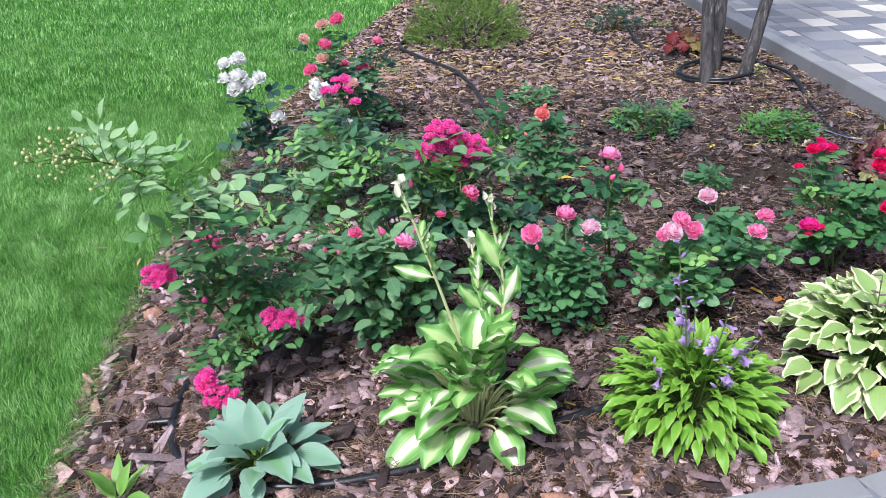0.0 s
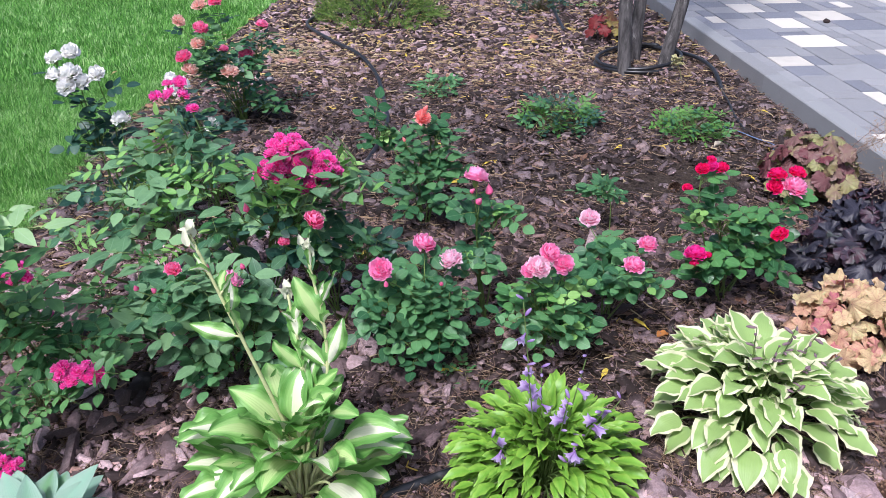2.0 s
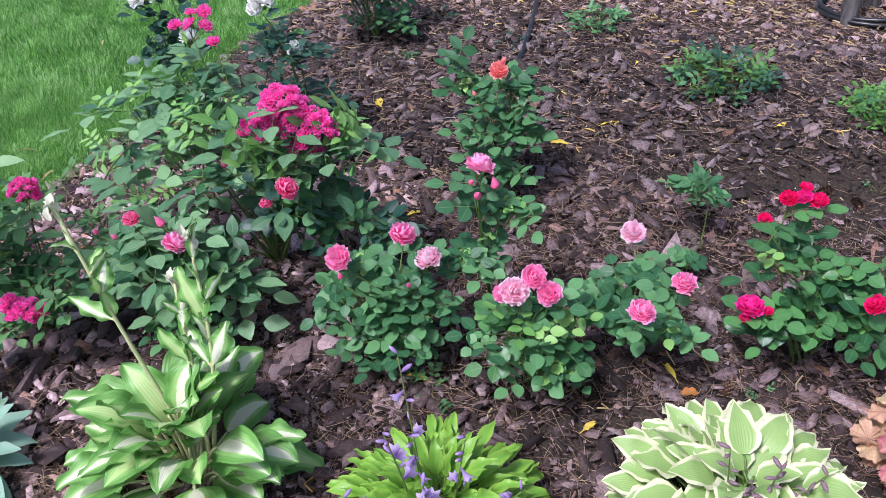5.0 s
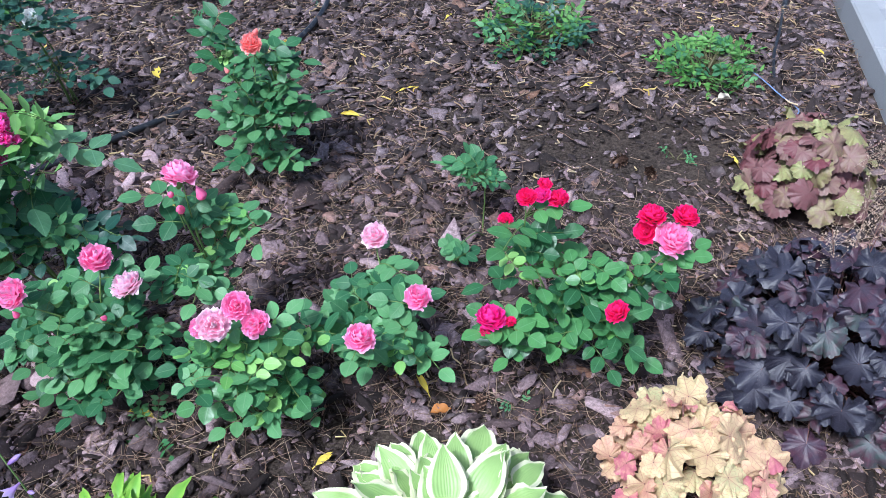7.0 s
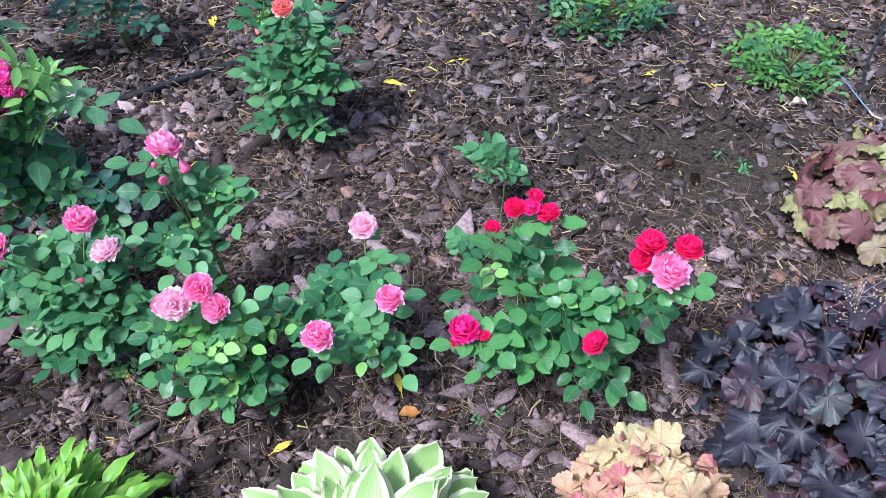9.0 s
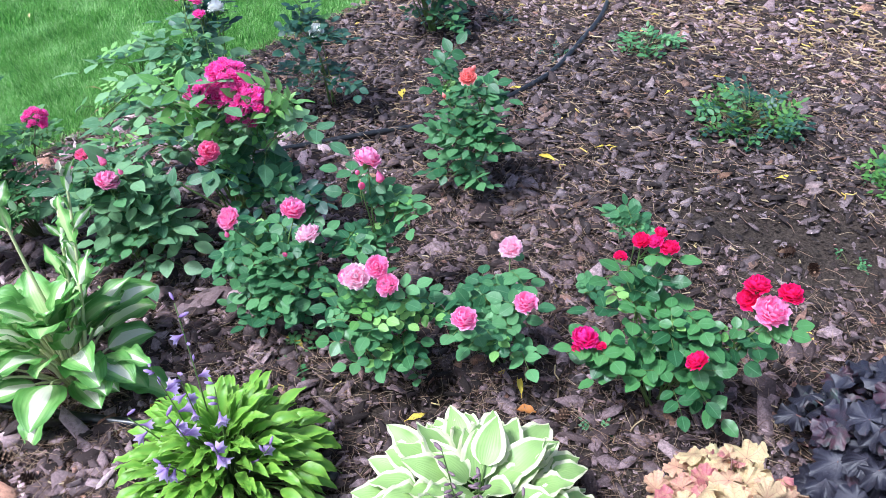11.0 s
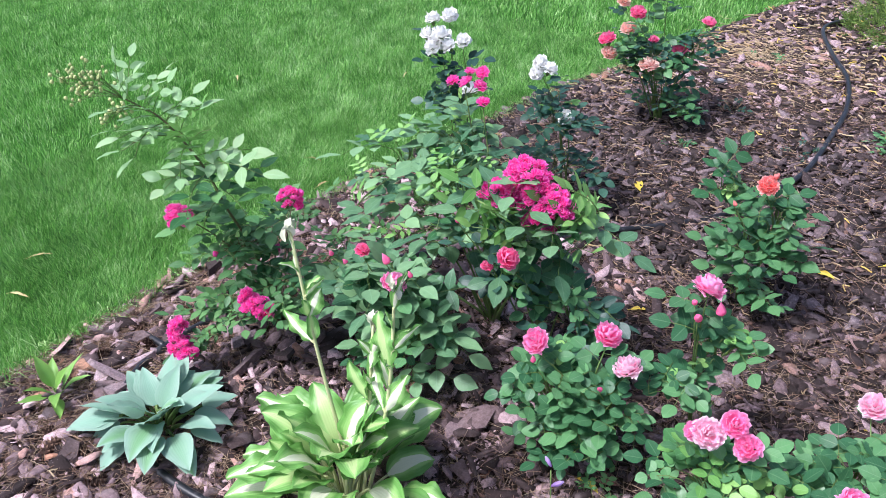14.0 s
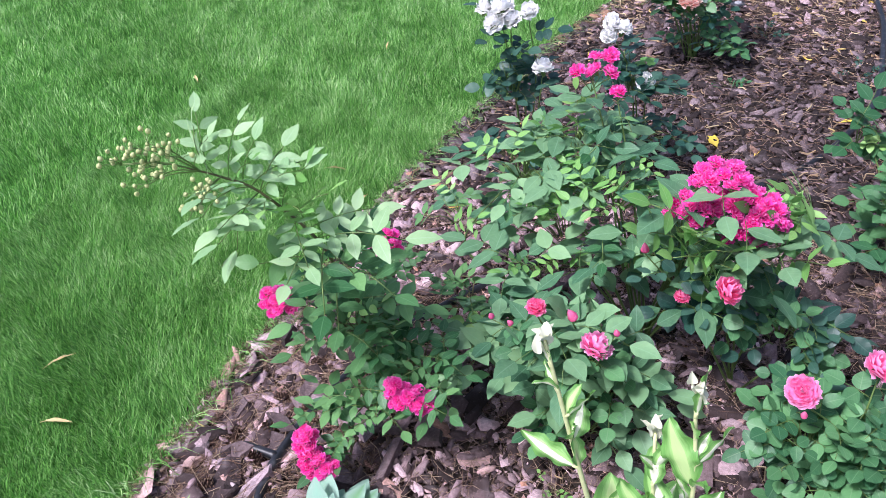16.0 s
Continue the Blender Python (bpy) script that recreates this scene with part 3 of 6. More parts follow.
def rose_bush(label, base, flowers, lobes, kinds, seed, young=(), canes=(), stem="green_stem", young_kind="young", thick=0.0035):
    """A rose: canes from its foot to its flowers and into its leafy lobes, with compound leaves on twigs."""
    r = np.random.default_rng(seed)
    base = (base[0], base[1], float(ground_z(base[0], base[1])))
    bush = thing("rose_bush", base, label, "rose bush", "roses of the bed")
    b = Vector(base)
    ends = []
    done = []
    for at, kind, size in flowers:
        add_flower(bush, base, at, kind, size, r)
        if all((Vector(at) - d).length > 0.07 for d in done):
            done.append(Vector(at))
            ends.append((Vector(at) - Vector((0, 0, size * 0.8)), True))
        else:
            near = min(done, key=lambda d: (d - Vector(at)).length)
            a, c = near - Vector((0, 0, 0.06)) - b, Vector(at) - Vector((0, 0, size * 0.7)) - b
            v, f, u, m = tube(spline([a, (a + c) / 2 + Vector((0, 0, 0.005)), c], 5), 0.0012, 5)
            part("flower_stalk", mk("flower_stalk", v, f, [M["green_stem"]], u), bush)
    for c, rad, n in lobes:
        ends.append((Vector(c) + Vector((0, 0, rad[2] * 0.4)), False))
    for path in canes:
        pts = [Vector(p) - b for p in path]
        v, f, u, m = tube(spline(pts, 14), list(np.linspace(thick * 1.1, thick * 0.5, 14)), 6)
        part("cane", mk("cane", v, f, [M[stem]], u), bush)
    for e, fl in ends:
        d = e - b
        mid = d * 0.5 + Vector((r.normal(0, 0.02), r.normal(0, 0.02), 0.03 + 0.1 * d.length))
        pts = spline([(r.normal(0, 0.012), r.normal(0, 0.012), -0.01), tuple(mid), tuple(d)], 10)
        v, f, u, m = tube(pts, list(np.linspace(thick, thick * 0.4, 10)), 6)
        part("cane", mk("cane", v, f, [M[stem]], u), bush)
        if fl:
            for t in (0.55, 0.68, 0.8, 0.9):
                i = int(t * 9)
                a = r.uniform(0, 6.28)
                way = (math.cos(a), math.sin(a), 0.25)
                part("leaf", LEAF[kinds[int(r.integers(len(kinds)))]][int(r.integers(5))], bush, leaf_pose(Vector(pts[i]), way, r, scale=r.uniform(0.6, 0.9)))
    twigs = []
    for c, rad, n in lobes:
        c = Vector(c) - b
        for i in range(int(n * 1.12)):
            q = Vector(r.normal(0, 1, 3)).normalized()
            if q.z < -0.35:
                q.z *= -0.6
            q *= r.uniform(0.45, 1.0) ** 0.6
            at = c + Vector((q.x * rad[0], q.y * rad[1], q.z * rad[2]))
            way = Vector((q.x * 1.0, q.y * 1.0, 0.28 * q.z + r.normal(0.0, 0.14)))
            way += Vector((r.normal(0, 0.4), r.normal(0, 0.4), 0))
            way.normalize()
            foot = at - way * 0.06
            foot.z = max(foot.z, 0.03)
            ks = kinds
            if young_kind and r.random() < (young[0] if young else 0.04) * (1.6 if q.z > 0.4 else 0.4):
                ks = (young_kind,)
            part("leaf", LEAF[ks[int(r.integers(len(ks)))]][int(r.integers(5))], bush, leaf_pose(foot, way, r, scale=r.uniform(0.55, 0.9)))
            s = c + (foot - c) * 0.35
            s.z = max(0.02, s.z - 0.02)
            twigs.append(tube(spline([s, (s + foot) / 2 + Vector((0, 0, 0.012)), foot], 4), [0.0018, 0.0016, 0.0013, 0.001], 4))
    if twigs:
        v, f, u, m = join(twigs)
        part("twig", mk("twig", v, f, [M[stem]], u), bush, label="thin leafy twigs", kind="stuff")
    return bush

# ---- the roses ----
def cluster(c, rad, n, size, seed):
    """Small double flowers packed over the face of a cluster."""
    r = np.random.default_rng(seed)
    out = []
    for i in range(n):
        a, h = i * 2.39996, 1 - 1.25 * (i + 0.5) / n
        q = math.sqrt(max(0.0, 1 - h * h))
        out.append(((c[0] + rad[0] * q * math.cos(a) + r.normal(0, 0.003), c[1] + rad[1] * q * math.sin(a), c[2] + rad[2] * h + r.normal(0, 0.003)), "magenta", size * r.uniform(0.85, 1.2)))
    return out



rose_bush("low pink rose bush with round green leaves", (0.6, 2.27), [
    ((0.492, 2.175, 0.365), "pink", 0.037), ((0.503, 2.15, 0.328), "bud_pink", 0.011), ((0.626, 2.285, 0.374), "pink", 0.038), ((0.695, 2.25, 0.335), "pale", 0.038), ((0.66, 2.19, 0.29), "bud_pink", 0.01)],
    [((0.53, 2.22, 0.19), (0.13, 0.11, 0.13), 34), ((0.66, 2.23, 0.17), (0.12, 0.11, 0.12), 28), ((0.6, 2.17, 0.1), (0.17, 0.08, 0.08), 18)], ("round",), 101)
rose_bush("upright pink rose with one tall flowering stem", (0.83, 2.43), [
    ((0.8, 2.405, 0.518), "pink", 0.042), ((0.838, 2.4, 0.468), "bud_pink", 0.019), ((0.8, 2.367, 0.45), "bud_pink", 0.016), ((0.782, 2.379, 0.48), "bud_pink", 0.011)],
    [((0.85, 2.43, 0.34), (0.11, 0.09, 0.08), 14), ((0.8, 2.36, 0.25), (0.09, 0.08, 0.07), 14)], ("round",), 102, young=(0.3,))
rose_bush("pink rose bush with a cluster of three full flowers", (0.95, 2.22), [
    ((0.925, 2.135, 0.352), "pale", 0.037), ((0.965, 2.17, 0.372), "pink", 0.033), ((1.0, 2.155, 0.34), "pink", 0.033), ((0.895, 2.135, 0.343), "pink", 0.026)],
    [((0.95, 2.17, 0.19), (0.16, 0.12, 0.11), 34), ((0.99, 2.12, 0.12), (0.13, 0.08, 0.09), 18), ((1.06, 2.25, 0.2), (0.09, 0.08, 0.08), 10)], ("round", "round", "red"), 103, young=(0.3,))
rose_bush("small pink rose with three separate flowers", (1.22, 2.36), [
    ((1.21, 2.16, 0.315), "pink", 0.036), ((1.31, 2.3, 0.3), "pink", 0.034), ((1.188, 2.487, 0.307), "pale", 0.036)],
    [((1.2, 2.36, 0.18), (0.13, 0.13, 0.1), 30), ((1.27, 2.24, 0.17), (0.1, 0.09, 0.09), 18)], ("round",), 104)
rose_bush("red rose bush with glossy leaves and crimson clusters", (1.65, 2.42), [
    ((1.467, 2.3, 0.25), "cherry", 0.038), ((1.51, 2.3, 0.24), "red", 0.015), ((1.46, 2.28, 0.225), "red", 0.017), ((1.73, 2.29, 0.3), "red", 0.03),
    ((1.53, 2.455, 0.463), "red", 0.025), ((1.562, 2.459, 0.468), "cherry", 0.022), ((1.597, 2.459, 0.46), "red", 0.026), ((1.568, 2.477, 0.483), "red", 0.018), ((1.488, 2.45, 0.402), "red", 0.019),
    ((1.85, 2.435, 0.385), "pink", 0.045), ((1.805, 2.476, 0.415), "red", 0.034), ((1.878, 2.481, 0.413), "red", 0.032), ((1.795, 2.459, 0.38), "red", 0.03)],
    [((1.6, 2.42, 0.27), (0.15, 0.12, 0.1), 28), ((1.68, 2.36, 0.16), (0.15, 0.12, 0.11), 28), ((1.56, 2.33, 0.15), (0.1, 0.09, 0.09), 12), ((1.8, 2.43, 0.25), (0.08, 0.07, 0.08), 8)], ("red",), 105, young=(0.1,))
rose_bush("sparse young rose with no open flower", (1.42, 2.9), [], [((1.4, 2.94, 0.17), (0.1, 0.09, 0.08), 17), ((1.36, 2.7, 0.07), (0.06, 0.05, 0.05), 7)], ("small", "round"), 106, thick=0.0025)
rose_bush("coral rose with one open flower and large leaves", (0.74, 3.17), [
    ((0.736, 3.137, 0.452), "coral", 0.034), ((0.66, 3.11, 0.375), "bud_coral", 0.011), ((0.75, 3.155, 0.478), "bud_coral", 0.014)],
    [((0.72, 3.15, 0.2), (0.17, 0.13, 0.13), 30), ((0.78, 3.17, 0.33), (0.1, 0.08, 0.08), 10), ((0.57, 3.3, 0.33), (0.08, 0.08, 0.1), 12), ((0.74, 3.1, 0.1), (0.14, 0.1, 0.06), 12)], ("coral",), 107)
rose_bush("salmon rose with dark drooping leaves", (0.38, 2.5), [
    ((0.325, 2.315, 0.458), "salmon", 0.034), ((0.23, 2.37, 0.37), "salmon", 0.02), ((0.14, 2.36, 0.487), "bud_salmon", 0.015)],
    [((0.45, 2.46, 0.25), (0.15, 0.12, 0.1), 26), ((0.3, 2.42, 0.26), (0.12, 0.1, 0.1), 16), ((0.52, 2.36, 0.2), (0.1, 0.09, 0.08), 10)], ("dull", "round"), 108)
magenta_rose = rose_bush("large shrub rose with a heavy magenta cluster", (0.12, 2.6), [
    *cluster((0.265, 2.495, 0.6), (0.055, 0.045, 0.04), 20, 0.019, 1), *cluster((0.315, 2.48, 0.545), (0.085, 0.05, 0.045), 36, 0.02, 2), *cluster((0.215, 2.44, 0.548), (0.04, 0.035, 0.04), 14, 0.019, 3), *cluster((0.32, 2.47, 0.49), (0.04, 0.03, 0.03), 10, 0.019, 4),
    ((-0.084, 2.711, 0.722), "magenta", 0.02684), ((-0.051, 2.751, 0.745), "magenta", 0.0244), ((-0.117, 2.692, 0.724), "magenta", 0.02318), ((-0.041, 2.733, 0.713), "magenta", 0.0244), ((-0.02, 2.714, 0.673), "magenta", 0.0244), ((-0.082, 2.733, 0.748), "magenta", 0.01952)],
    [((-0.22, 2.6, 0.48), (0.14, 0.12, 0.09), 15), ((-0.12, 2.72, 0.53), (0.14, 0.12, 0.1), 20), ((0.02, 2.55, 0.46), (0.18, 0.13, 0.12), 24), ((0.38, 2.55, 0.47), (0.12, 0.09, 0.09), 14), ((0.2, 2.5, 0.36), (0.2, 0.14, 0.12), 20), ((-0.1, 2.6, 0.3), (0.22, 0.15, 0.14), 18), ((-0.4, 2.6, 0.3), (0.17, 0.13, 0.09), 10), ((-0.12, 2.43, 0.3), (0.16, 0.1, 0.09), 10), ((-0.28, 2.75, 0.34), (0.16, 0.12, 0.09), 8)],
    ("shrub_big", "shrub_big", "shrub_big", "shrub"), 109, young=(0.42,), young_kind="shrub_young",
    canes=[((0.12, 2.6, 0), (-0.25, 2.5, 0.2), (-0.35, 2.5, 0.3), (-0.28, 2.62, 0.4))], thick=0.004)
rose_bush("bushy rose with small salmon pink flowers", (0.02, 2.32), [
    ((-0.045, 2.18, 0.416), "salmon", 0.024), ((0.034, 2.183, 0.411), "bud_salmon", 0.018), ((0.102, 2.132, 0.395), "pink", 0.038), ((0.134, 2.157, 0.417), "bud_salmon", 0.011), ((-0.139, 2.158, 0.379), "bud_salmon", 0.011), ((-0.1, 2.17, 0.36), "bud_salmon", 0.011)],
    [((0.0, 2.26, 0.24), (0.19, 0.14, 0.13), 46), ((0.12, 2.22, 0.17), (0.14, 0.11, 0.11), 26), ((-0.14, 2.28, 0.2), (0.13, 0.11, 0.12), 22), ((0.08, 2.18, 0.09), (0.17, 0.09, 0.07), 18)], ("round", "shrub_big"), 110)
left_rose = rose_bush("arching shrub rose with magenta clusters and green hips", (-0.4, 2.2), [
    *cluster((-0.585, 2.01, 0.405), (0.036, 0.028, 0.034), 17, 0.017, 5), *cluster((-0.525, 2.382, 0.325), (0.042, 0.028, 0.034), 16, 0.0165, 6), *cluster((-0.262, 1.978, 0.25), (0.05, 0.026, 0.026), 22, 0.0165, 7), *cluster((-0.3, 1.98, 0.275), (0.02, 0.015, 0.02), 3, 0.018, 8), *cluster((-0.44, 1.845, 0.1), (0.042, 0.026, 0.032), 20, 0.0165, 9), *cluster((-0.475, 1.865, 0.15), (0.02, 0.018, 0.032), 8, 0.017, 10),
    ((-0.484, 2.036, 0.31), "bud_magenta", 0.014), ((-0.36, 2.155, 0.315), "magenta", 0.01976)],
    [((-0.44, 2.1, 0.3), (0.13, 0.1, 0.1), 26), ((-0.29, 2.08, 0.24), (0.12, 0.09, 0.08), 18), ((-0.5, 2.36, 0.27), (0.13, 0.1, 0.06), 9), ((-0.37, 1.98, 0.18), (0.1, 0.07, 0.08), 13), ((-0.27, 2.34, 0.24), (0.12, 0.1, 0.07), 9), ((-0.4, 1.89, 0.1), (0.06, 0.05, 0.05), 6)],
    ("shrub",), 111, young=(0.05,), young_kind="shrub_young", stem="brown_stem")
rose_bush("white rose with dark bluish leaves beside the lawn", (-0.42, 3.2), [
    ((-0.477, 3.132, 0.69), "white", 0.0465), ((-0.519, 3.143, 0.742), "white", 0.0338), ((-0.472, 3.182, 0.752), "white", 0.0359), ((-0.401, 3.167, 0.676), "white", 0.0338), ((-0.49, 3.1, 0.655), "white", 0.0380), ((-0.44, 3.13, 0.66), "white", 0.0338), ((-0.525, 3.12, 0.69), "white", 0.0317), ((-0.343, 3.128, 0.52), "white", 0.0380)],
    [((-0.45, 3.15, 0.42), (0.12, 0.1, 0.14), 20), ((-0.45, 3.12, 0.2), (0.15, 0.12, 0.12), 18)], ("dull",), 112)
rose_bush("white rose with small dark leaves in the mulch", (-0.1, 3.5), [
    ((-0.195, 3.385, 0.569), "white", 0.0359), ((-0.161, 3.399, 0.557), "white", 0.0359), ((-0.199, 3.363, 0.543), "white", 0.0317), ((-0.201, 3.394, 0.585), "white", 0.0275), ((-0.075, 3.39, 0.39), "white", 0.0359)],
    [((-0.12, 3.42, 0.34), (0.2, 0.14, 0.12), 28), ((-0.1, 3.4, 0.18), (0.2, 0.14, 0.12), 22)], ("dull",), 113)
rose_bush("tall rose with pink and faded peach flowers", (-0.06, 4.35), [
    ((-0.27, 4.137, 0.475), "salmon", 0.045), ((-0.245, 4.121, 0.42), "peach", 0.0418), ((-0.205, 4.206, 0.52), "peach", 0.0418), ((-0.07, 4.165, 0.388), "peach", 0.05225), ((-0.002, 4.36, 0.42), "salmon", 0.044), ((-0.188, 4.257, 0.58), "salmon", 0.042), ((0.091, 4.408, 0.55), "salmon", 0.036), ((-0.2, 4.4, 0.66), "peach", 0.04275), ((-0.12, 4.42, 0.68), "salmon", 0.045), ((-0.3, 4.35, 0.6), "peach", 0.038), ((-0.095, 4.25, 0.476), "salmon", 0.026)],
    [((-0.1, 4.3, 0.33), (0.2, 0.16, 0.16), 36), ((-0.03, 4.32, 0.16), (0.2, 0.15, 0.12), 24), ((0.06, 4.4, 0.4), (0.12, 0.1, 0.12), 12)], ("coral", "dull"), 114)


# the long arching shoot over the lawn, with its young leaves and hip clusters
def arching_shoot():
    r = np.random.default_rng(77)
    b = left_rose.location
    path = spline([Vector(p) - b for p in ((-0.4, 2.18, 0.02), (-0.43, 2.14, 0.27), (-0.445, 2.07, 0.46), (-0.465, 2.03, 0.6), (-0.565, 2.01, 0.705), (-0.62, 1.975, 0.75), (-0.665, 1.94, 0.782))], 31)
    v, f, u, m = tube(path, list(np.linspace(0.005, 0.0018, 31)), 7)
    part("cane", mk("cane", v, f, [M["brown_stem"]], u), left_rose)
    # place along the cane, then the way, kind and size of each leaf
    for i, way, kind, size in ((20, (0.05, 0.55, 0.6), "arch", 1.15), (21, (0.35, 0.5, 0.35), "arch", 1.0), (20, (0.05, -0.9, -0.05), "arch", 1.2), (21, (-0.3, -0.75, 0.0), "arch", 1.05), (22, (0.25, -0.7, 0.25), "arch", 0.95),
                               (26, (0.15, -0.3, 0.7), "arch", 0.85), (27, (-0.35, 0.35, 0.5), "arch", 0.8), (24, (-0.1, 0.6, 0.3), "arch", 0.9), (18, (0.5, -0.3, 0.5), "shrub_young", 1.0), (17, (0.6, 0.2, 0.5), "shrub_young", 1.05),
                               (19, (0.4, -0.6, 0.3), "shrub_young", 0.95), (16, (0.3, -0.5, 0.6), "shrub_young", 0.9), (15, (0.85, 0.15, 0.1), "arch", 1.2), (14, (0.5, -0.8, 0.0), "shrub", 1.25), (15, (0.6, 0.7, 0.1), "arch", 1.1),
                               (13, (-0.7, -0.5, 0.0), "shrub", 1.15), (12, (0.9, -0.2, 0.1), "shrub", 1.2), (10, (-0.85, -0.2, -0.05), "shrub", 1.2), (10, (-0.4, -0.9, 0.0), "shrub", 1.15), (8, (0.9, 0.3, 0.1), "shrub", 1.2),
                               (8, (-0.8, 0.4, 0.0), "shrub", 1.1), (6, (0.3, -0.9, 0.0), "shrub", 1.1), (5, (-0.9, -0.3, 0.1), "shrub", 1.1), (23, (0.5, 0.1, 0.5), "shrub_young", 0.8), (12, (0.2, 0.9, 0.2), "shrub", 1.1), (22, (0.1, 0.5, 0.7), "arch", 0.9), (20, (0.5, 0.3, 0.4), "arch", 0.9), (19, (0.1, -0.7, 0.1), "arch", 1.0),
                               (18, (-0.3, -0.7, 0.1), "arch", 1.0), (17, (0.4, -0.7, 0.1), "arch", 1.0), (16, (0.7, 0.5, 0.2), "arch", 0.95), (18, (0.3, 0.4, 0.6), "shrub_young", 0.9), (15, (0.1, -0.8, 0.1), "arch", 1.0),
                               (14, (0.7, -0.4, 0.1), "shrub", 1.1), (29, (0.0, 0.5, 0.5), "arch", 0.7), (13, (0.8, 0.5, 0.0), "shrub", 1.1), (11, (0.5, -0.8, 0.1), "shrub", 1.1)):
        part("leaf", LEAF[kind][int(r.integers(5))], left_rose, leaf_pose(Vector(path[i]), Vector(way) + Vector(r.normal(0, 0.08, 3)), r, scale=size))
    pieces, hips = [], []
    for foot, ends in ((Vector(path[28]), ((-0.75, 1.87, 0.815), (-0.725, 1.885, 0.845), (-0.7, 1.9, 0.85), (-0.74, 1.9, 0.79), (-0.69, 1.87, 0.79), (-0.665, 1.9, 0.83), (-0.77, 1.885, 0.8), (-0.72, 1.86, 0.77))),
                       (Vector(path[25]), ((-0.6, 1.87, 0.74), (-0.575, 1.86, 0.765), (-0.62, 1.86, 0.72)))):
        for e in ends:
            e = Vector(e) - b
            branch = spline([foot, foot * 0.5 + e * 0.5 + Vector((0, 0, 0.012)), e], 7)
            pieces.append(tube(branch, list(np.linspace(0.0016, 0.001, 7)), 5))
            for _ in range(8):
                p = Vector(branch[int(r.integers(3, 7))])
                q = p + Vector((r.normal(-0.006, 0.013), r.normal(-0.004, 0.012), r.normal(0.008, 0.011)))
                pieces.append(tube(spline([p, (p + q) / 2 + Vector((0, 0, 0.003)), q], 4), 0.0008, 4))
                hips.append(q)
    v, f, u, m = join(pieces)
    part("hip_stalk", mk("hip_stalk", v, f, [M["green_stem"]], u), left_rose, label="branching green stalks of the hips", kind="stuff")
    hv, hf, hu, hm = tube([(0, 0, -0.95), (0, 0, -0.7), (0, 0, 0), (0, 0, 0.6), (0, 0, 0.85), (0, 0, 1.05)], [0.35, 0.8, 1.0, 0.78, 0.4, 0.35], 7)
    me = mk("hip", hv, hf, [M["hip"]], hu)
    for e in hips:
        part("hip", me, left_rose, facing(e, (r.normal(0, 0.4), r.normal(0, 0.4), 1), r.uniform(0.0042, 0.0055)))


M["hip"] = stem_material("unripe hip", (0.34, 0.4, 0.14), (0.52, 0.54, 0.26))
arching_shoot()


# young shoots that stand before the magenta cluster
for i, p in enumerate(((0.25, 2.41, 0.52), (0.215, 2.4, 0.5), (0.28, 2.4, 0.46), (0.42, 2.5, 0.52), (0.45, 2.54, 0.55), (0.22, 2.41, 0.45), (0.4, 2.47, 0.44))):
    r = np.random.default_rng(900 + i)
    for _ in range(2):
        a = r.uniform(-2.6, -0.5)
        part("leaf", LEAF["shrub_young"][int(r.integers(5))], magenta_rose, leaf_pose(Vector(p) - magenta_rose.location - Vector((0, -0.02, 0.03)), (math.cos(a), math.sin(a), 0.9), r, scale=r.uniform(0.95, 1.25)))
    v, f, u, m = tube(spline([Vector((0.2, 2.52, 0.3)) - magenta_rose.location, Vector(p) * 0.6 + Vector((0.08, 1.0, 0.14)) - magenta_rose.location, Vector(p) - magenta_rose.location - Vector((0, -0.02, 0.03))], 8), 0.0016, 5)
    part("cane", mk("cane", v, f, [M["green_stem"]], u), magenta_rose)


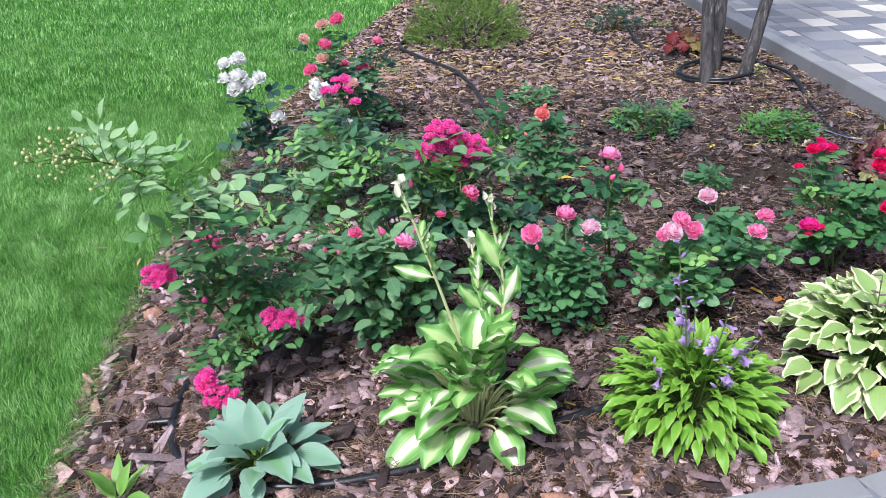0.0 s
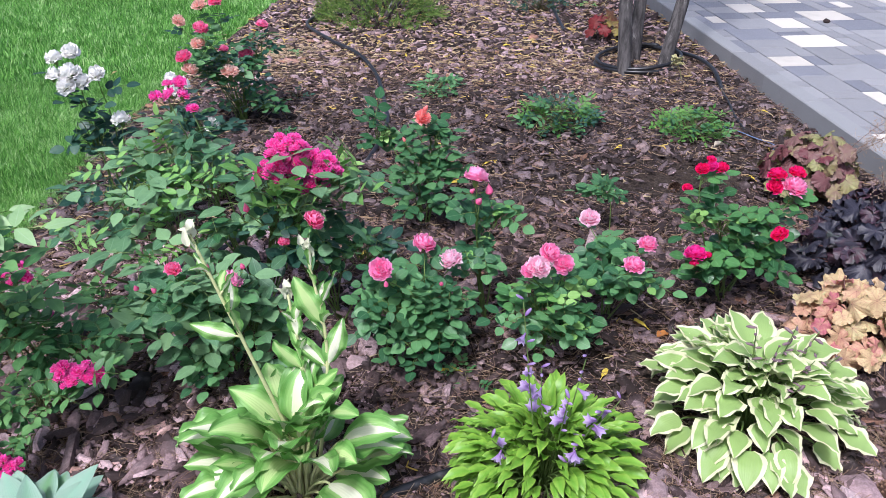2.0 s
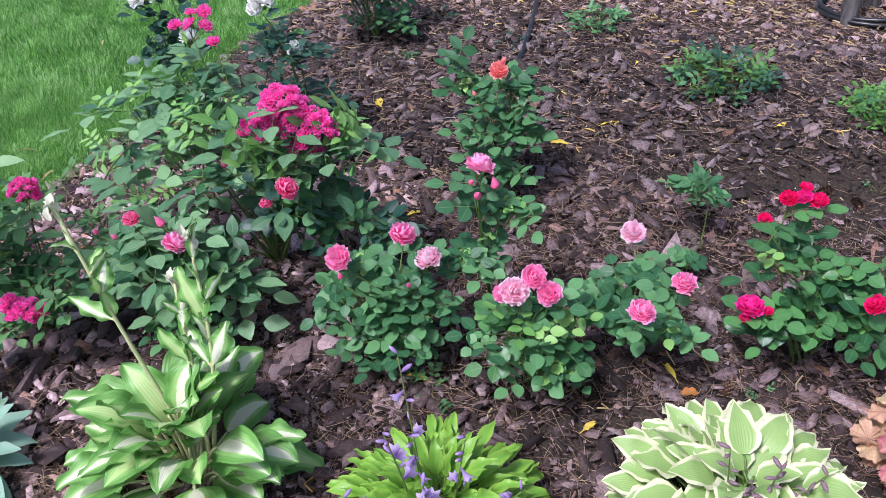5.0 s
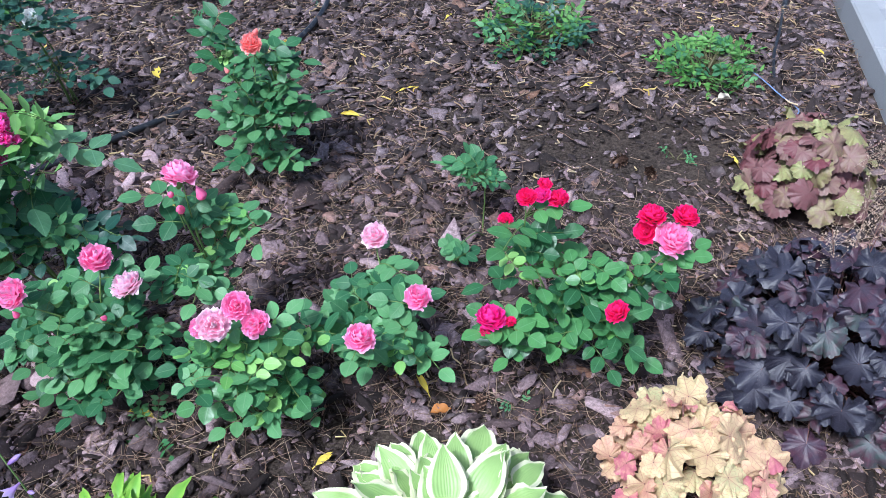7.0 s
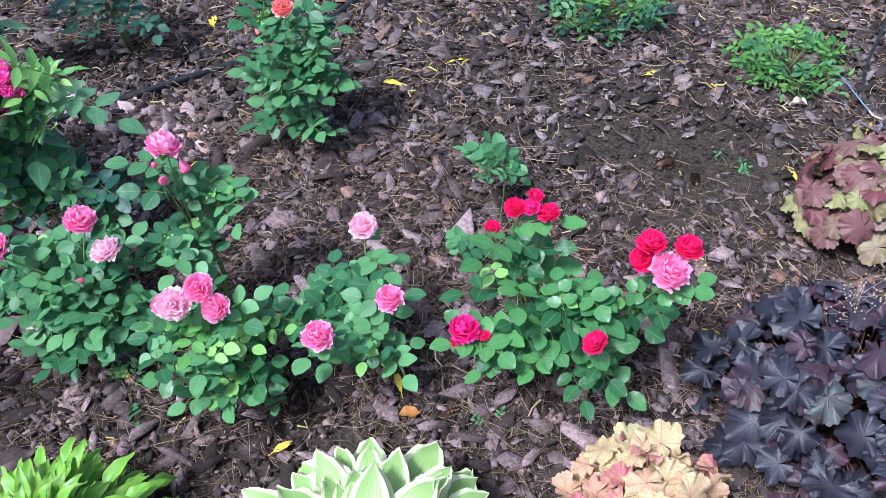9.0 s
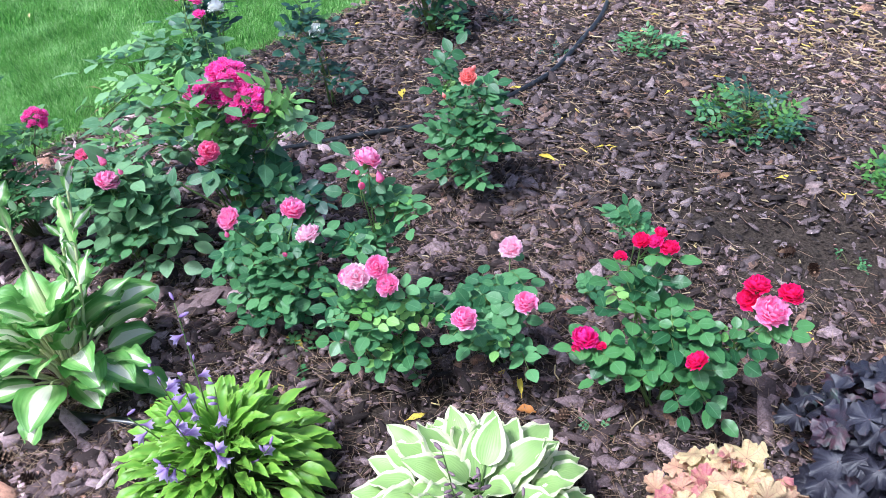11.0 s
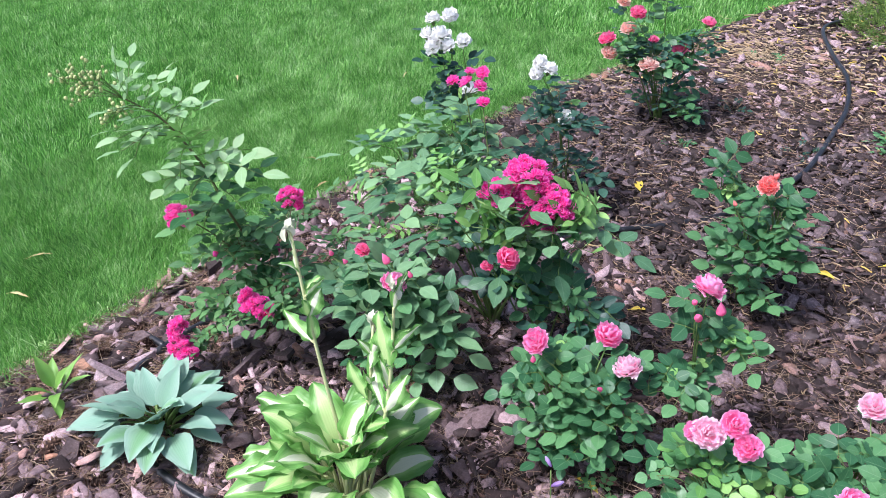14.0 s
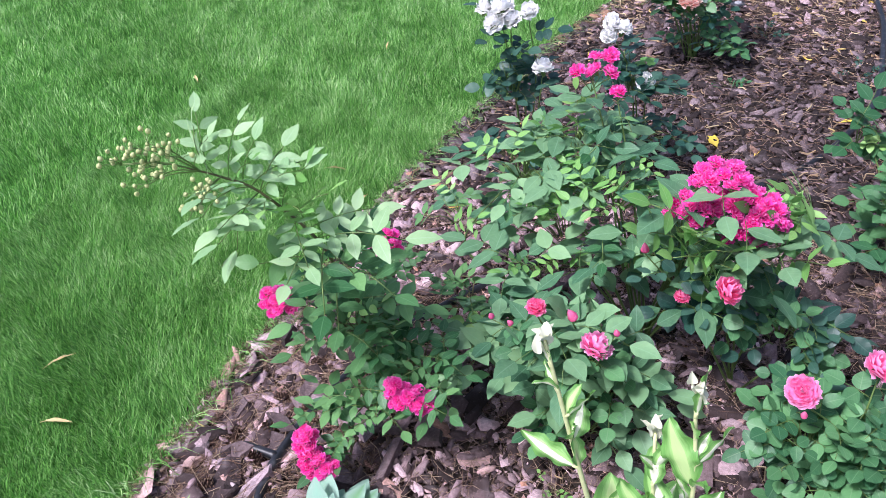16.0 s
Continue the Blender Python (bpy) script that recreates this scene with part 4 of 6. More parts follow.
# ---- hostas ----
def hosta(label, base, n, key, stem, R, H, lb, w, pitch, droop, shape, seed, wave=0.05, fold=0.2, nu=6, nv=9, pet=0.003, low=0.03, power=1.0, deep=0.7, reach=(0.85, 1.12), twist=0.4, group="hostas along the path"):
    """A mound: blades start on a dome R wide and H high and hang outward, each on a curved stalk from the foot.
    pitch: the blade's slope at the dome's top and at its rim; droop: how far it bends down, least and most."""
    r = np.random.default_rng(seed)
    base = (base[0], base[1], float(ground_z(base[0], base[1])) - 0.004)
    ob = thing("hosta", base, label, "hosta", group)
    for i in range(n):
        s = ((i + 0.5) / n) ** power
        el = (1 - s) * 1.5
        az = i * 137.5 + r.uniform(-60, 60)
        k = r.uniform(deep, 1.06)
        d, h = R * math.cos(el) * k, low + (H - low) * math.sin(el) * k + r.uniform(0, 0.015)
        e0 = pitch[1] + (pitch[0] - pitch[1]) * (1 - s) + r.uniform(-13, 13)
        e1 = e0 - r.uniform(*droop)
        q = r.uniform(*reach)
        blade = arc_leaf(r, 0, lb * q, w * q * r.uniform(0.86, 1.12), e0, e1, shape, fold * r.uniform(0.5, 1.2), wave * r.uniform(0.5, 1.8), nv, nu, r.uniform(-0.35, 0.35), pet, twist=r.uniform(-twist, twist))
        blade = (blade[0] + np.array([d, 0, h]), *blade[1:])
        back = np.array([math.cos(radians(e0)), 0, math.sin(radians(e0))]) * min(0.05, 0.45 * h + 0.01)
        f = np.array([min(0.02, d * 0.3), r.normal(0, 0.006), 0.0])
        stalk = tube(spline([f, f * 0.5 + (np.array([d, 0, h]) - back) * 0.5 + np.array([0, 0, 0.12 * h]), np.array([d, 0, h]) - back * 0.5, (d, 0, h)], 8), list(np.linspace(pet * 1.25, pet * 0.75, 8)), 5, 1)
        v, f, u, m = join([stalk, blade])
        part("leaf", mk("hosta_leaf", v, f, [M[key], M[stem]], u, m), ob, pose(0, 0, 0, 0, 0, az))
    return ob


def scape(ob, pts, rad, stem):
    """A flower stalk through local points."""
    path = spline(pts, 12)
    v, f, u, m = tube(path, list(np.linspace(rad, rad * 0.55, 12)), 6)
    part("flower_stalk", mk("flower_stalk", v, f, [M[stem]], u), ob)
    return path


def bell_mesh(seed):
    """A drooping hosta bell along +z: a slim tube that opens into six tips."""
    r = np.random.default_rng(seed)
    v, f, uv, n = [], [], [], 12
    prof = [(0.0, 0.0025), (0.008, 0.003), (0.016, 0.005), (0.024, 0.008), (0.031, 0.0125), (0.037, 0.0175)]
    for j, (z, rad) in enumerate(prof):
        for k in range(n):
            a = 6.2832 * k / n
            tip = 1 if k % 2 == 0 else 0
            rr = rad * (1 + (0.12 if tip else -0.28) * (j / 5) ** 2) * r.uniform(0.94, 1.06)
            v.append((rr * math.cos(a), rr * math.sin(a), z - (0 if tip else 0.007 * (j / 5) ** 2)))
            uv.append((k / n, j / 5))
        if j:
            o = (j - 1) * n
            f += [[o + k, o + (k + 1) % n, o + n + (k + 1) % n, o + n + k] for k in range(n)]
    return mk("bell", v, f, [M["pet_violet"]], uv)


BELLS = [bell_mesh(5), bell_mesh(6)]
_v, _f, _u, _m = tube([(0, 0, 0), (0, 0, 0.006), (0, 0, 0.014), (0, 0, 0.02)], [0.0015, 0.0032, 0.0036, 0.0012], 6)
BELL_BUD = mk("bell_bud", _v, _f, [M["pet_violet"]], _u)

M["pale_bud"] = stem_material("whitish flower bud", (0.56, 0.6, 0.38), (0.7, 0.68, 0.6))
und = hosta("large green and white hosta with pale flower stalks", (0.25, 1.76), 68, "hosta_und", "pale_stem", 0.165, 0.26, 0.15, 0.094, (82, 4), (25, 75), oval_shape, 201, wave=0.07, fold=0.2, nu=8, nv=12, pet=0.004, low=0.055, power=1.0, deep=0.55, reach=(0.72, 1.18), twist=0.5)


def und_scapes():
    """Leaning pale stalks that carry small twisted leaves."""
    r = np.random.default_rng(9)
    b = Vector(und.location)
    # tip, middle, then leaves: place along the stalk, lean to the side, length, width, start and end slope, twist, compass
    plan = (((0.09, 1.815, 0.69), (0.17, 1.785, 0.42), ((0.6, -72, 0.125, 0.06, 80, 122, 0.2, 265), (0.72, 12, 0.085, 0.06, 85, 140, 0.3, 280), (0.8, 38, 0.075, 0.028, 85, 110, 0.3, 270), (0.84, -30, 0.06, 0.026, 85, 100, -0.3, 270), (0.95, -25, 0.055, 0.02, 85, 90, 0.2, 270))),
            ((0.315, 1.875, 0.6), (0.34, 1.81, 0.36), ((0.68, -28, 0.15, 0.085, 82, 118, 0.1, 265), (0.5, -42, 0.16, 0.06, 85, 140, 0.5, 270), (0.52, 22, 0.14, 0.075, 82, 122, -0.3, 275), (0.78, 34, 0.1, 0.036, 85, 140, 0.4, 270), (0.92, 8, 0.1, 0.04, 85, 130, 0.6, 280))),
            ((0.265, 1.86, 0.5), (0.285, 1.81, 0.3), ((0.6, -36, 0.12, 0.055, 80, 130, 0.5, 270), (0.75, -5, 0.1, 0.05, 85, 120, 0.3, 270), (0.82, 18, 0.09, 0.045, 85, 110, -0.4, 270))))
    for tip, mid, leaves in plan:
        pts = [Vector((0.285, 1.77, 0.0)) - b, Vector(mid) - b, Vector(tip) - b]
        path = scape(und, pts, 0.0056, "pale_stem")
        for j in range(4):
            p = Vector(path[6 + j])
            v, f, u, m = arc_leaf(r, 0.008, 0.075 - 0.009 * j, 0.03 - 0.003 * j, 78, r.uniform(-10, 90), slim_shape, 0.5, 0.14, 10, 4, r.uniform(-0.6, 0.6), 0.0022, twist=r.uniform(-1.4, 1.4))
            part("bract", mk("bract", v, f, [M["hosta_und"], M["pale_stem"]], u, m), und, pose(p.x, p.y, p.z, 0, 0, j * 137.5 + 160), "small variegated leaf on the stalk")
        for t, side, ln, wd, e0, e1, tw, az in leaves:
            p = Vector(path[int(t * 11)])
            v, f, u, m = arc_leaf(r, 0.012, ln * 0.8, wd * 0.7, e0, e1 + r.uniform(-25, 25), oval_shape, 0.35, 0.18, 12, 6, r.uniform(-0.5, 0.5), 0.003, twist=tw * 2.6)
            part("bract", mk("bract", v, f, [M["hosta_und"], M["pale_stem"]], u, m), und, pose(p.x, p.y, p.z, 0, side, 0) @ pose(0, 0, 0, 0, 0, az), "small variegated leaf on the stalk")
        for j in range(6):
            p = Vector(path[-1]) + Vector((r.normal(0, 0.006), r.normal(0, 0.006), 0.007 * j - 0.02))
            v, f, u, m = arc_leaf(r, 0, 0.04 - 0.003 * j, 0.017, 80, r.uniform(-20, 90), slim_shape, 0.9, 0.08, 8, 4, twist=r.uniform(-1, 1))
            part("bud", mk("bud", v, f, [M["pale_bud"]], u, m), und, pose(p.x, p.y, p.z, 0, 0, j * 75 + 100))


und_scapes()
edge_hosta = hosta("dense hosta with cream-edged green leaves", (1.42, 1.81), 175, "hosta_edge", "green_stem", 0.215, 0.24, 0.098, 0.07, (50, -20), (25, 60), hosta_shape, 202, wave=0.07, fold=0.2, low=0.05, power=0.9, deep=0.8, twist=0.6)
lime = hosta("lime green hosta with violet bell flowers", (0.835, 1.7), 430, "hosta_lime", "green_stem", 0.2, 0.215, 0.072, 0.026, (74, -14), (35, 85), slim_shape, 203, wave=0.09, fold=0.35, nu=4, pet=0.0018, low=0.04, power=0.85, deep=0.66, twist=0.9)
blue = hosta("blue-green hosta with smooth pointed leaves", (-0.33, 1.67), 40, "hosta_blue", "green_stem", 0.115, 0.085, 0.125, 0.072, (54, -10), (12, 48), hosta_shape, 204, wave=0.02, fold=0.22, pet=0.004, low=0.05, power=0.85, deep=0.7, reach=(0.75, 1.15))
sprout = hosta("small green hosta sprout beside the lawn", (-0.66, 1.57), 9, "hosta_green", "green_stem", 0.03, 0.045, 0.1, 0.034, (78, 20), (10, 50), slim_shape, 205, wave=0.03, fold=0.4)


def violet_spikes(ob, spikes, seed, stem="green_stem", withered=False):
    """Stalks with bells hanging on their upper part; withered: dry knobs only."""
    r = np.random.default_rng(seed)
    b = Vector(ob.location)
    for tip, n in spikes:
        tip = Vector(tip) - b
        foot = Vector((tip.x * 0.3, tip.y * 0.3, 0.02))
        path = scape(ob, [foot, foot * 0.45 + tip * 0.55 + Vector((0, 0, 0.02)), tip], 0.0022, stem)
        for j in range(n):
            t = 0.6 + 0.4 * j / max(1, n - 1)
            p = Vector(path[min(11, int(t * 11.5))]) + Vector((0, 0, r.uniform(-0.01, 0.01)))
            a = r.uniform(0, 6.28)
            if withered:
                part("spent_flower", DRY_BUD, ob, facing(p, (math.cos(a), math.sin(a), r.uniform(-0.2, 0.6)), r.uniform(0.8, 1.3)))
            elif t > 0.9 or r.random() < 0.3:
                part("bud", BELL_BUD, ob, facing(p, (math.cos(a), math.sin(a), 0.5), r.uniform(0.8, 1.2)))
            else:
                part("bell_flower", BELLS[j % 2], ob, facing(p, (math.cos(a), math.sin(a), r.uniform(-0.9, -0.2)), r.uniform(0.65, 0.95)))


DRY_BUD = BELL_BUD.copy()
M["dry_bud"] = stem_material("dry violet-brown bud", (0.12, 0.07, 0.09), (0.25, 0.17, 0.2))
DRY_BUD.materials[0] = M["dry_bud"]
violet_spikes(lime, [((0.76, 1.63, 0.415), 8), ((0.8, 1.66, 0.378), 6), ((0.84, 1.58, 0.354), 7), ((0.9, 1.66, 0.39), 5), ((0.93, 1.6, 0.293), 7), ((0.77, 1.72, 0.512), 6), ((0.85, 1.53, 0.268), 5), ((0.68, 1.6, 0.244), 4), ((1.0, 1.68, 0.244), 4)], 301)
violet_spikes(edge_hosta, [((1.4, 1.72, 0.32), 7), ((1.45, 1.74, 0.36), 8), ((1.49, 1.7, 0.28), 6), ((1.53, 1.76, 0.32), 8), ((1.36, 1.76, 0.35), 6), ((1.57, 1.72, 0.27), 6), ((1.44, 1.66, 0.24), 5)], 302, withered=True)


# ---- heucheras ----
def heuchera_material(name, tones, vein, rough, spec, thin=0.15, mark=0.45, relief=0.35, fleck=0.0):
    """A lobed leaf: u tells the angle from the lobe's own vein, v the way out from the stalk."""
    k = Nodes(name)
    a, v = k.uv()
    n = k.noise(2.6, k.coord("Object"))
    col = k.ramp(k.math("MULTIPLY_ADD", n, 0.7, k.math("MULTIPLY_ADD", k.random(), 0.95, -0.32), clamp=True), tones)
    main = k.math("SUBTRACT", 1.0, k.step(k.math("MULTIPLY", a, v), 0.012, 0.05))
    fork = k.math("SINE", k.math("MULTIPLY", k.math("SUBTRACT", v, k.math("MULTIPLY", a, 0.34)), 26.0))
    side = k.math("MULTIPLY", k.step(fork, 0.72, 1.0), k.step(v, 0.2, 0.45))
    net = k.noise(9.0, k.coord("Object"), 3.0)
    vv = k.math("MAXIMUM", main, k.math("MULTIPLY", side, 0.55))
    heart = k.math("MULTIPLY", k.math("SUBTRACT", 1.0, k.step(v, 0.05, 0.6)), 0.3)
    col = k.mix(k.math("MAXIMUM", k.math("MULTIPLY", vv, mark), heart), col, vein)
    if fleck:
        col = k.mix(k.math("MULTIPLY", k.step(k.noise(30.0, k.coord("Object"), 2.0), 0.68, 0.72), fleck), col, (0.35, 0.28, 0.27))
    k.bump(k.math("SUBTRACT", net, k.math("MULTIPLY", vv, 0.5)), relief, 0.0035)
    return k.done(col, rough, spec, thin)


M["heu_caramel"] = heuchera_material("caramel leaf", [(0.0, (0.44, 0.13, 0.17)), (0.08, (0.5, 0.2, 0.19)), (0.2, (0.54, 0.31, 0.22)), (0.45, (0.58, 0.4, 0.24)), (0.8, (0.6, 0.48, 0.26)), (1.0, (0.46, 0.45, 0.23))], (0.33, 0.12, 0.1), 0.5, 0.3, 0.2, 0.65)
M["heu_black"] = heuchera_material("black purple leaf", [(0.0, (0.014, 0.013, 0.022)), (0.5, (0.03, 0.03, 0.048)), (0.8, (0.06, 0.022, 0.036)), (1.0, (0.04, 0.056, 0.055))], (0.07, 0.065, 0.085), 0.45, 0.5, 0.05, 0.16, 0.4, 0.4)
M["heu_bronze"] = heuchera_material("bronze leaf", [(0.0, (0.13, 0.035, 0.045)), (0.35, (0.17, 0.085, 0.085)), (0.6, (0.2, 0.13, 0.1)), (0.8, (0.25, 0.22, 0.1)), (1.0, (0.28, 0.3, 0.12))], (0.17, 0.07, 0.07), 0.45, 0.35, 0.12, 0.35)
M["heu_mixed"] = heuchera_material("red and yellow leaf", [(0.0, (0.2, 0.012, 0.02)), (0.45, (0.13, 0.03, 0.025)), (0.7, (0.15, 0.09, 0.03)), (1.0, (0.28, 0.26, 0.06))], (0.14, 0.05, 0.03), 0.5, 0.35)
M["wine_stem"] = stem_material("wine stalk", (0.1, 0.04, 0.04), (0.18, 0.09, 0.07))


def lobed_leaf(r, mat, deep=0.3, ruffle=0.1, cup=0.25):
    """A palmate leaf one unit long from stalk to tip, running along +x with its face up: seven blunt lobes, each with small scallops."""
    nr, nt = 6, 99
    ph, v, uv = r.uniform(0, 6.28, 4), [], []
    mids = [(-2.62, 0.66), (-1.75, 0.82), (-0.88, 0.95), (0.0, 1.0), (0.88, 0.95), (1.75, 0.82), (2.62, 0.66)]
    mids = [(c + r.uniform(-0.08, 0.08), l * r.uniform(0.92, 1.08)) for c, l in mids]
    for i in range(nt):
        th = 3.02 * (-1 + 2 * i / (nt - 1))
        reach, a, c0 = 0, 1, 0
        for c, l in mids:
            q = abs(th - c) / 0.46
            e = l * (1 - deep * q ** 2.8)
            if e > reach:
                reach, a, c0 = e, min(1, q), c
        loc = (th - c0) / 0.46
        reach *= 1.02 - 0.1 * (1 - abs(math.cos(math.pi * 1.5 * loc)))
        for j in range(nr + 1):
            s = j / nr
            d = reach * s
            z = 0.04 * s * a ** 2 * (1 - 0.6 * s)
            z += ruffle * s ** 2.5 * (0.7 * math.sin(3 * th + ph[0]) + 0.75 * math.sin(7.1 * th + ph[1]) * s + 0.3 * math.sin(13 * th + ph[3]) * s * s)
            z -= cup * s * s * (0.55 + 0.45 * math.sin(th * 0.5 + ph[2]) ** 2)
            v.append((d * math.cos(th), d * math.sin(th), z))
            uv.append((0.5 + 0.5 * a, s))
    f = [[i * (nr + 1) + j, i * (nr + 1) + j + 1, (i + 1) * (nr + 1) + j + 1, (i + 1) * (nr + 1) + j] for i in range(nt - 1) for j in range(nr)]
    return mk("lobed_leaf", v, f, [mat], uv)


def heuchera(label, base, rad, high, n, R, key, seed, deep=0.3, ruffle=0.1, low=0.04, tilt=0.3, cups=(0.05, 0.45), flat=0.85):
    r = np.random.default_rng(seed)
    base = (base[0], base[1], float(ground_z(base[0], base[1])) - 0.004)
    ob = thing("heuchera", base, label, "heuchera", "heucheras of the bed")
    kinds = [lobed_leaf(r, M[key], deep * r.uniform(0.75, 1.25), ruffle * r.uniform(0.6, 1.5), r.uniform(*cups)) for _ in range(9)]
    stalks = []
    for i in range(n):
        s = ((i + 0.5) / n) ** 0.6
        a = i * 2.39996 + r.uniform(-0.35, 0.35)
        el = (1 - s) * 1.45
        rad_i = rad * r.uniform(0.7, 1.12)
        c = Vector((math.cos(a) * rad_i * math.cos(el), math.sin(a) * rad_i * math.cos(el), low + (high - low) * math.sin(el) * r.uniform(0.8, 1.12) + r.uniform(0, 0.03)))
        nor = Vector((math.cos(a) * (0.1 + 0.9 * s), math.sin(a) * (0.1 + 0.9 * s) - 0.12, flat)) + Vector(r.normal(0, tilt, 3))
        nor.z = max(nor.z, 0.25)
        nor.normalize()
        turn = a + r.normal(0, 0.55)
        x = Vector((math.cos(turn), math.sin(turn), 0))
        x = (x - nor * x.dot(nor)).normalized()
        m = Matrix((x, nor.cross(x), nor)).transposed().to_4x4()
        size = R * r.uniform(0.68, 1.2)
        m.translation = c - x * size * 0.35
        part("leaf", kinds[int(r.integers(9))], ob, m @ Matrix.Scale(size, 4))
        p = m.translation
        stalks.append(tube(spline([(0, 0, 0), (p.x * 0.45, p.y * 0.45, p.z * 0.6), tuple(p)], 5), 0.0018, 5))
    v, f, u, m = join(stalks)
    part("leaf_stalk", mk("leaf_stalk", v, f, [M["wine_stem"]], u), ob, label="thin wine-red leaf stalks", kind="stuff")
    return ob


heuchera("caramel heuchera with peach and amber leaves", (1.885, 2.085), 0.165, 0.2, 105, 0.046, "heu_caramel", 401, deep=0.17, ruffle=0.17, tilt=0.46, cups=(0.05, 0.55))
black = heuchera("near-black purple heuchera with ruffled leaves", (2.27, 2.45), 0.29, 0.29, 240, 0.053, "heu_black", 402, deep=0.22, ruffle=0.19, tilt=0.42)
bronze = heuchera("bronze heuchera with maroon and olive leaves", (2.38, 3.13), 0.19, 0.26, 115, 0.05, "heu_bronze", 403, deep=0.12, ruffle=0.13, tilt=0.36, cups=(0.15, 0.5))
heuchera("small heuchera with red and yellow leaves", (2.45, 5.85), 0.15, 0.16, 13, 0.08, "heu_mixed", 404)


def airy_spikes(ob, tips, seed):
    """Thin stalks with a haze of tiny dry florets."""
    r = np.random.default_rng(seed)
    b = Vector(ob.location)
    for tip in tips:
        tip = Vector(tip) - b
        path = scape(ob, [(tip.x * 0.2, tip.y * 0.2, 0.1), tuple(tip * 0.6 + Vector((0, 0, 0.05))), tuple(tip)], 0.0014, "wine_stem")
        bits = []
        for _ in range(70):
            t = r.uniform(0.5, 1.0)
            p = path[int(t * 11)]
            q = p + r.normal(0, 0.022, 3)
            bits.append(tube([p, (p + q) / 2 + np.array([0, 0, 0.003]), q], 0.0004, 3))
            bits.append(tube([q, q + [0, 0, 0.002], q + [0, 0, 0.004]], [0.0012, 0.002, 0.0008], 5))
        v, f, u, m = join(bits)
        part("flower_spray", mk("flower_spray", v, f, [M["floret"]], u), ob, label="tiny dry beige florets", kind="stuff")


M["floret"] = stem_material("dry floret", (0.35, 0.24, 0.18), (0.5, 0.4, 0.3))
airy_spikes(black, [(2.36, 2.62, 0.5), (2.45, 2.55, 0.48), (2.3, 2.6, 0.42), (2.52, 2.5, 0.5), (2.42, 2.7, 0.5), (2.2, 2.5, 0.38)], 501)
airy_spikes(bronze, [(2.66, 3.0, 0.4), (2.6, 2.88, 0.36), (2.72, 2.95, 0.42), (2.55, 2.92, 0.33)], 502)


# ---- small shrubs ----
def low_shrub(name, label, category, base, rad, high, n, kinds, seed):
    r = np.random.default_rng(seed)
    base = (base[0], base[1], float(ground_z(base[0], base[1])) - 0.005)
    ob = thing(name, base, label, category)
    twigs = []
    for i in range(n):
        a, s = r.uniform(0, 6.28), r.random() ** 0.5
        at = Vector((math.cos(a) * rad * s, math.sin(a) * rad * s, max(0.02, high * (1 - 0.7 * s * s) * r.uniform(0.4, 1.0))))
        way = Vector((math.cos(a), math.sin(a), r.uniform(-0.1, 0.5))) + Vector(r.normal(0, 0.3, 3))
        part("leaf", LEAF[kinds[int(r.integers(len(kinds)))]][int(r.integers(5))], ob, leaf_pose(at, way, r, scale=r.uniform(0.7, 1.0) * min(1.0, rad / 0.1)))
        twigs.append(tube(spline([(0, 0, 0), (at.x * 0.5, at.y * 0.5, at.z * 0.7), tuple(at)], 5), [0.003, 0.0022, 0.0018, 0.0014, 0.001], 5))
    v, f, u, m = join(twigs)
    part("twig", mk("twig", v, f, [M["brown_stem"]], u), ob, label="thin twigs of the plant", kind="stuff")
    return ob


low_shrub("low_shrub", "low dark green shrub with small leaves", "shrub", (1.57, 4.13), 0.17, 0.14, 110, ("small_dark", "small_green", "small"), 601)
low_shrub("peony_seedling", "low bright green leafy perennial", "perennial", (2.25, 3.94), 0.15, 0.1, 95, ("small_green", "small_green", "small"), 602)
low_shrub("ground_cover", "small flat green plant in the mulch", "plant", (1.0, 4.62), 0.11, 0.09, 40, ("small",), 603)
low_shrub("dark_shrub", "small dense dark green shrub by the far hose", "shrub", (2.25, 7.0), 0.2, 0.26, 50, ("small_dark",), 604)
for i, (x, y, s, k) in enumerate(((2.05, 3.33, 0.045, "small"), (1.55, 2.25, 0.03, "small"), (0.72, 2.12, 0.05, "shrub"), (0.1, 4.15, 0.06, "small"), (0.22, 4.6, 0.07, "small_dark"), (2.66, 6.9, 0.06, "young"), (0.05, 2.05, 0.03, "young"), (0.62, 4.35, 0.05, "small_dark"), (0.15, 5.4, 0.06, "small"))):
    low_shrub("weed", "little green weed growing through the mulch", "weed", (x, y), s, s * 0.9, 6, (k,), 620 + i)


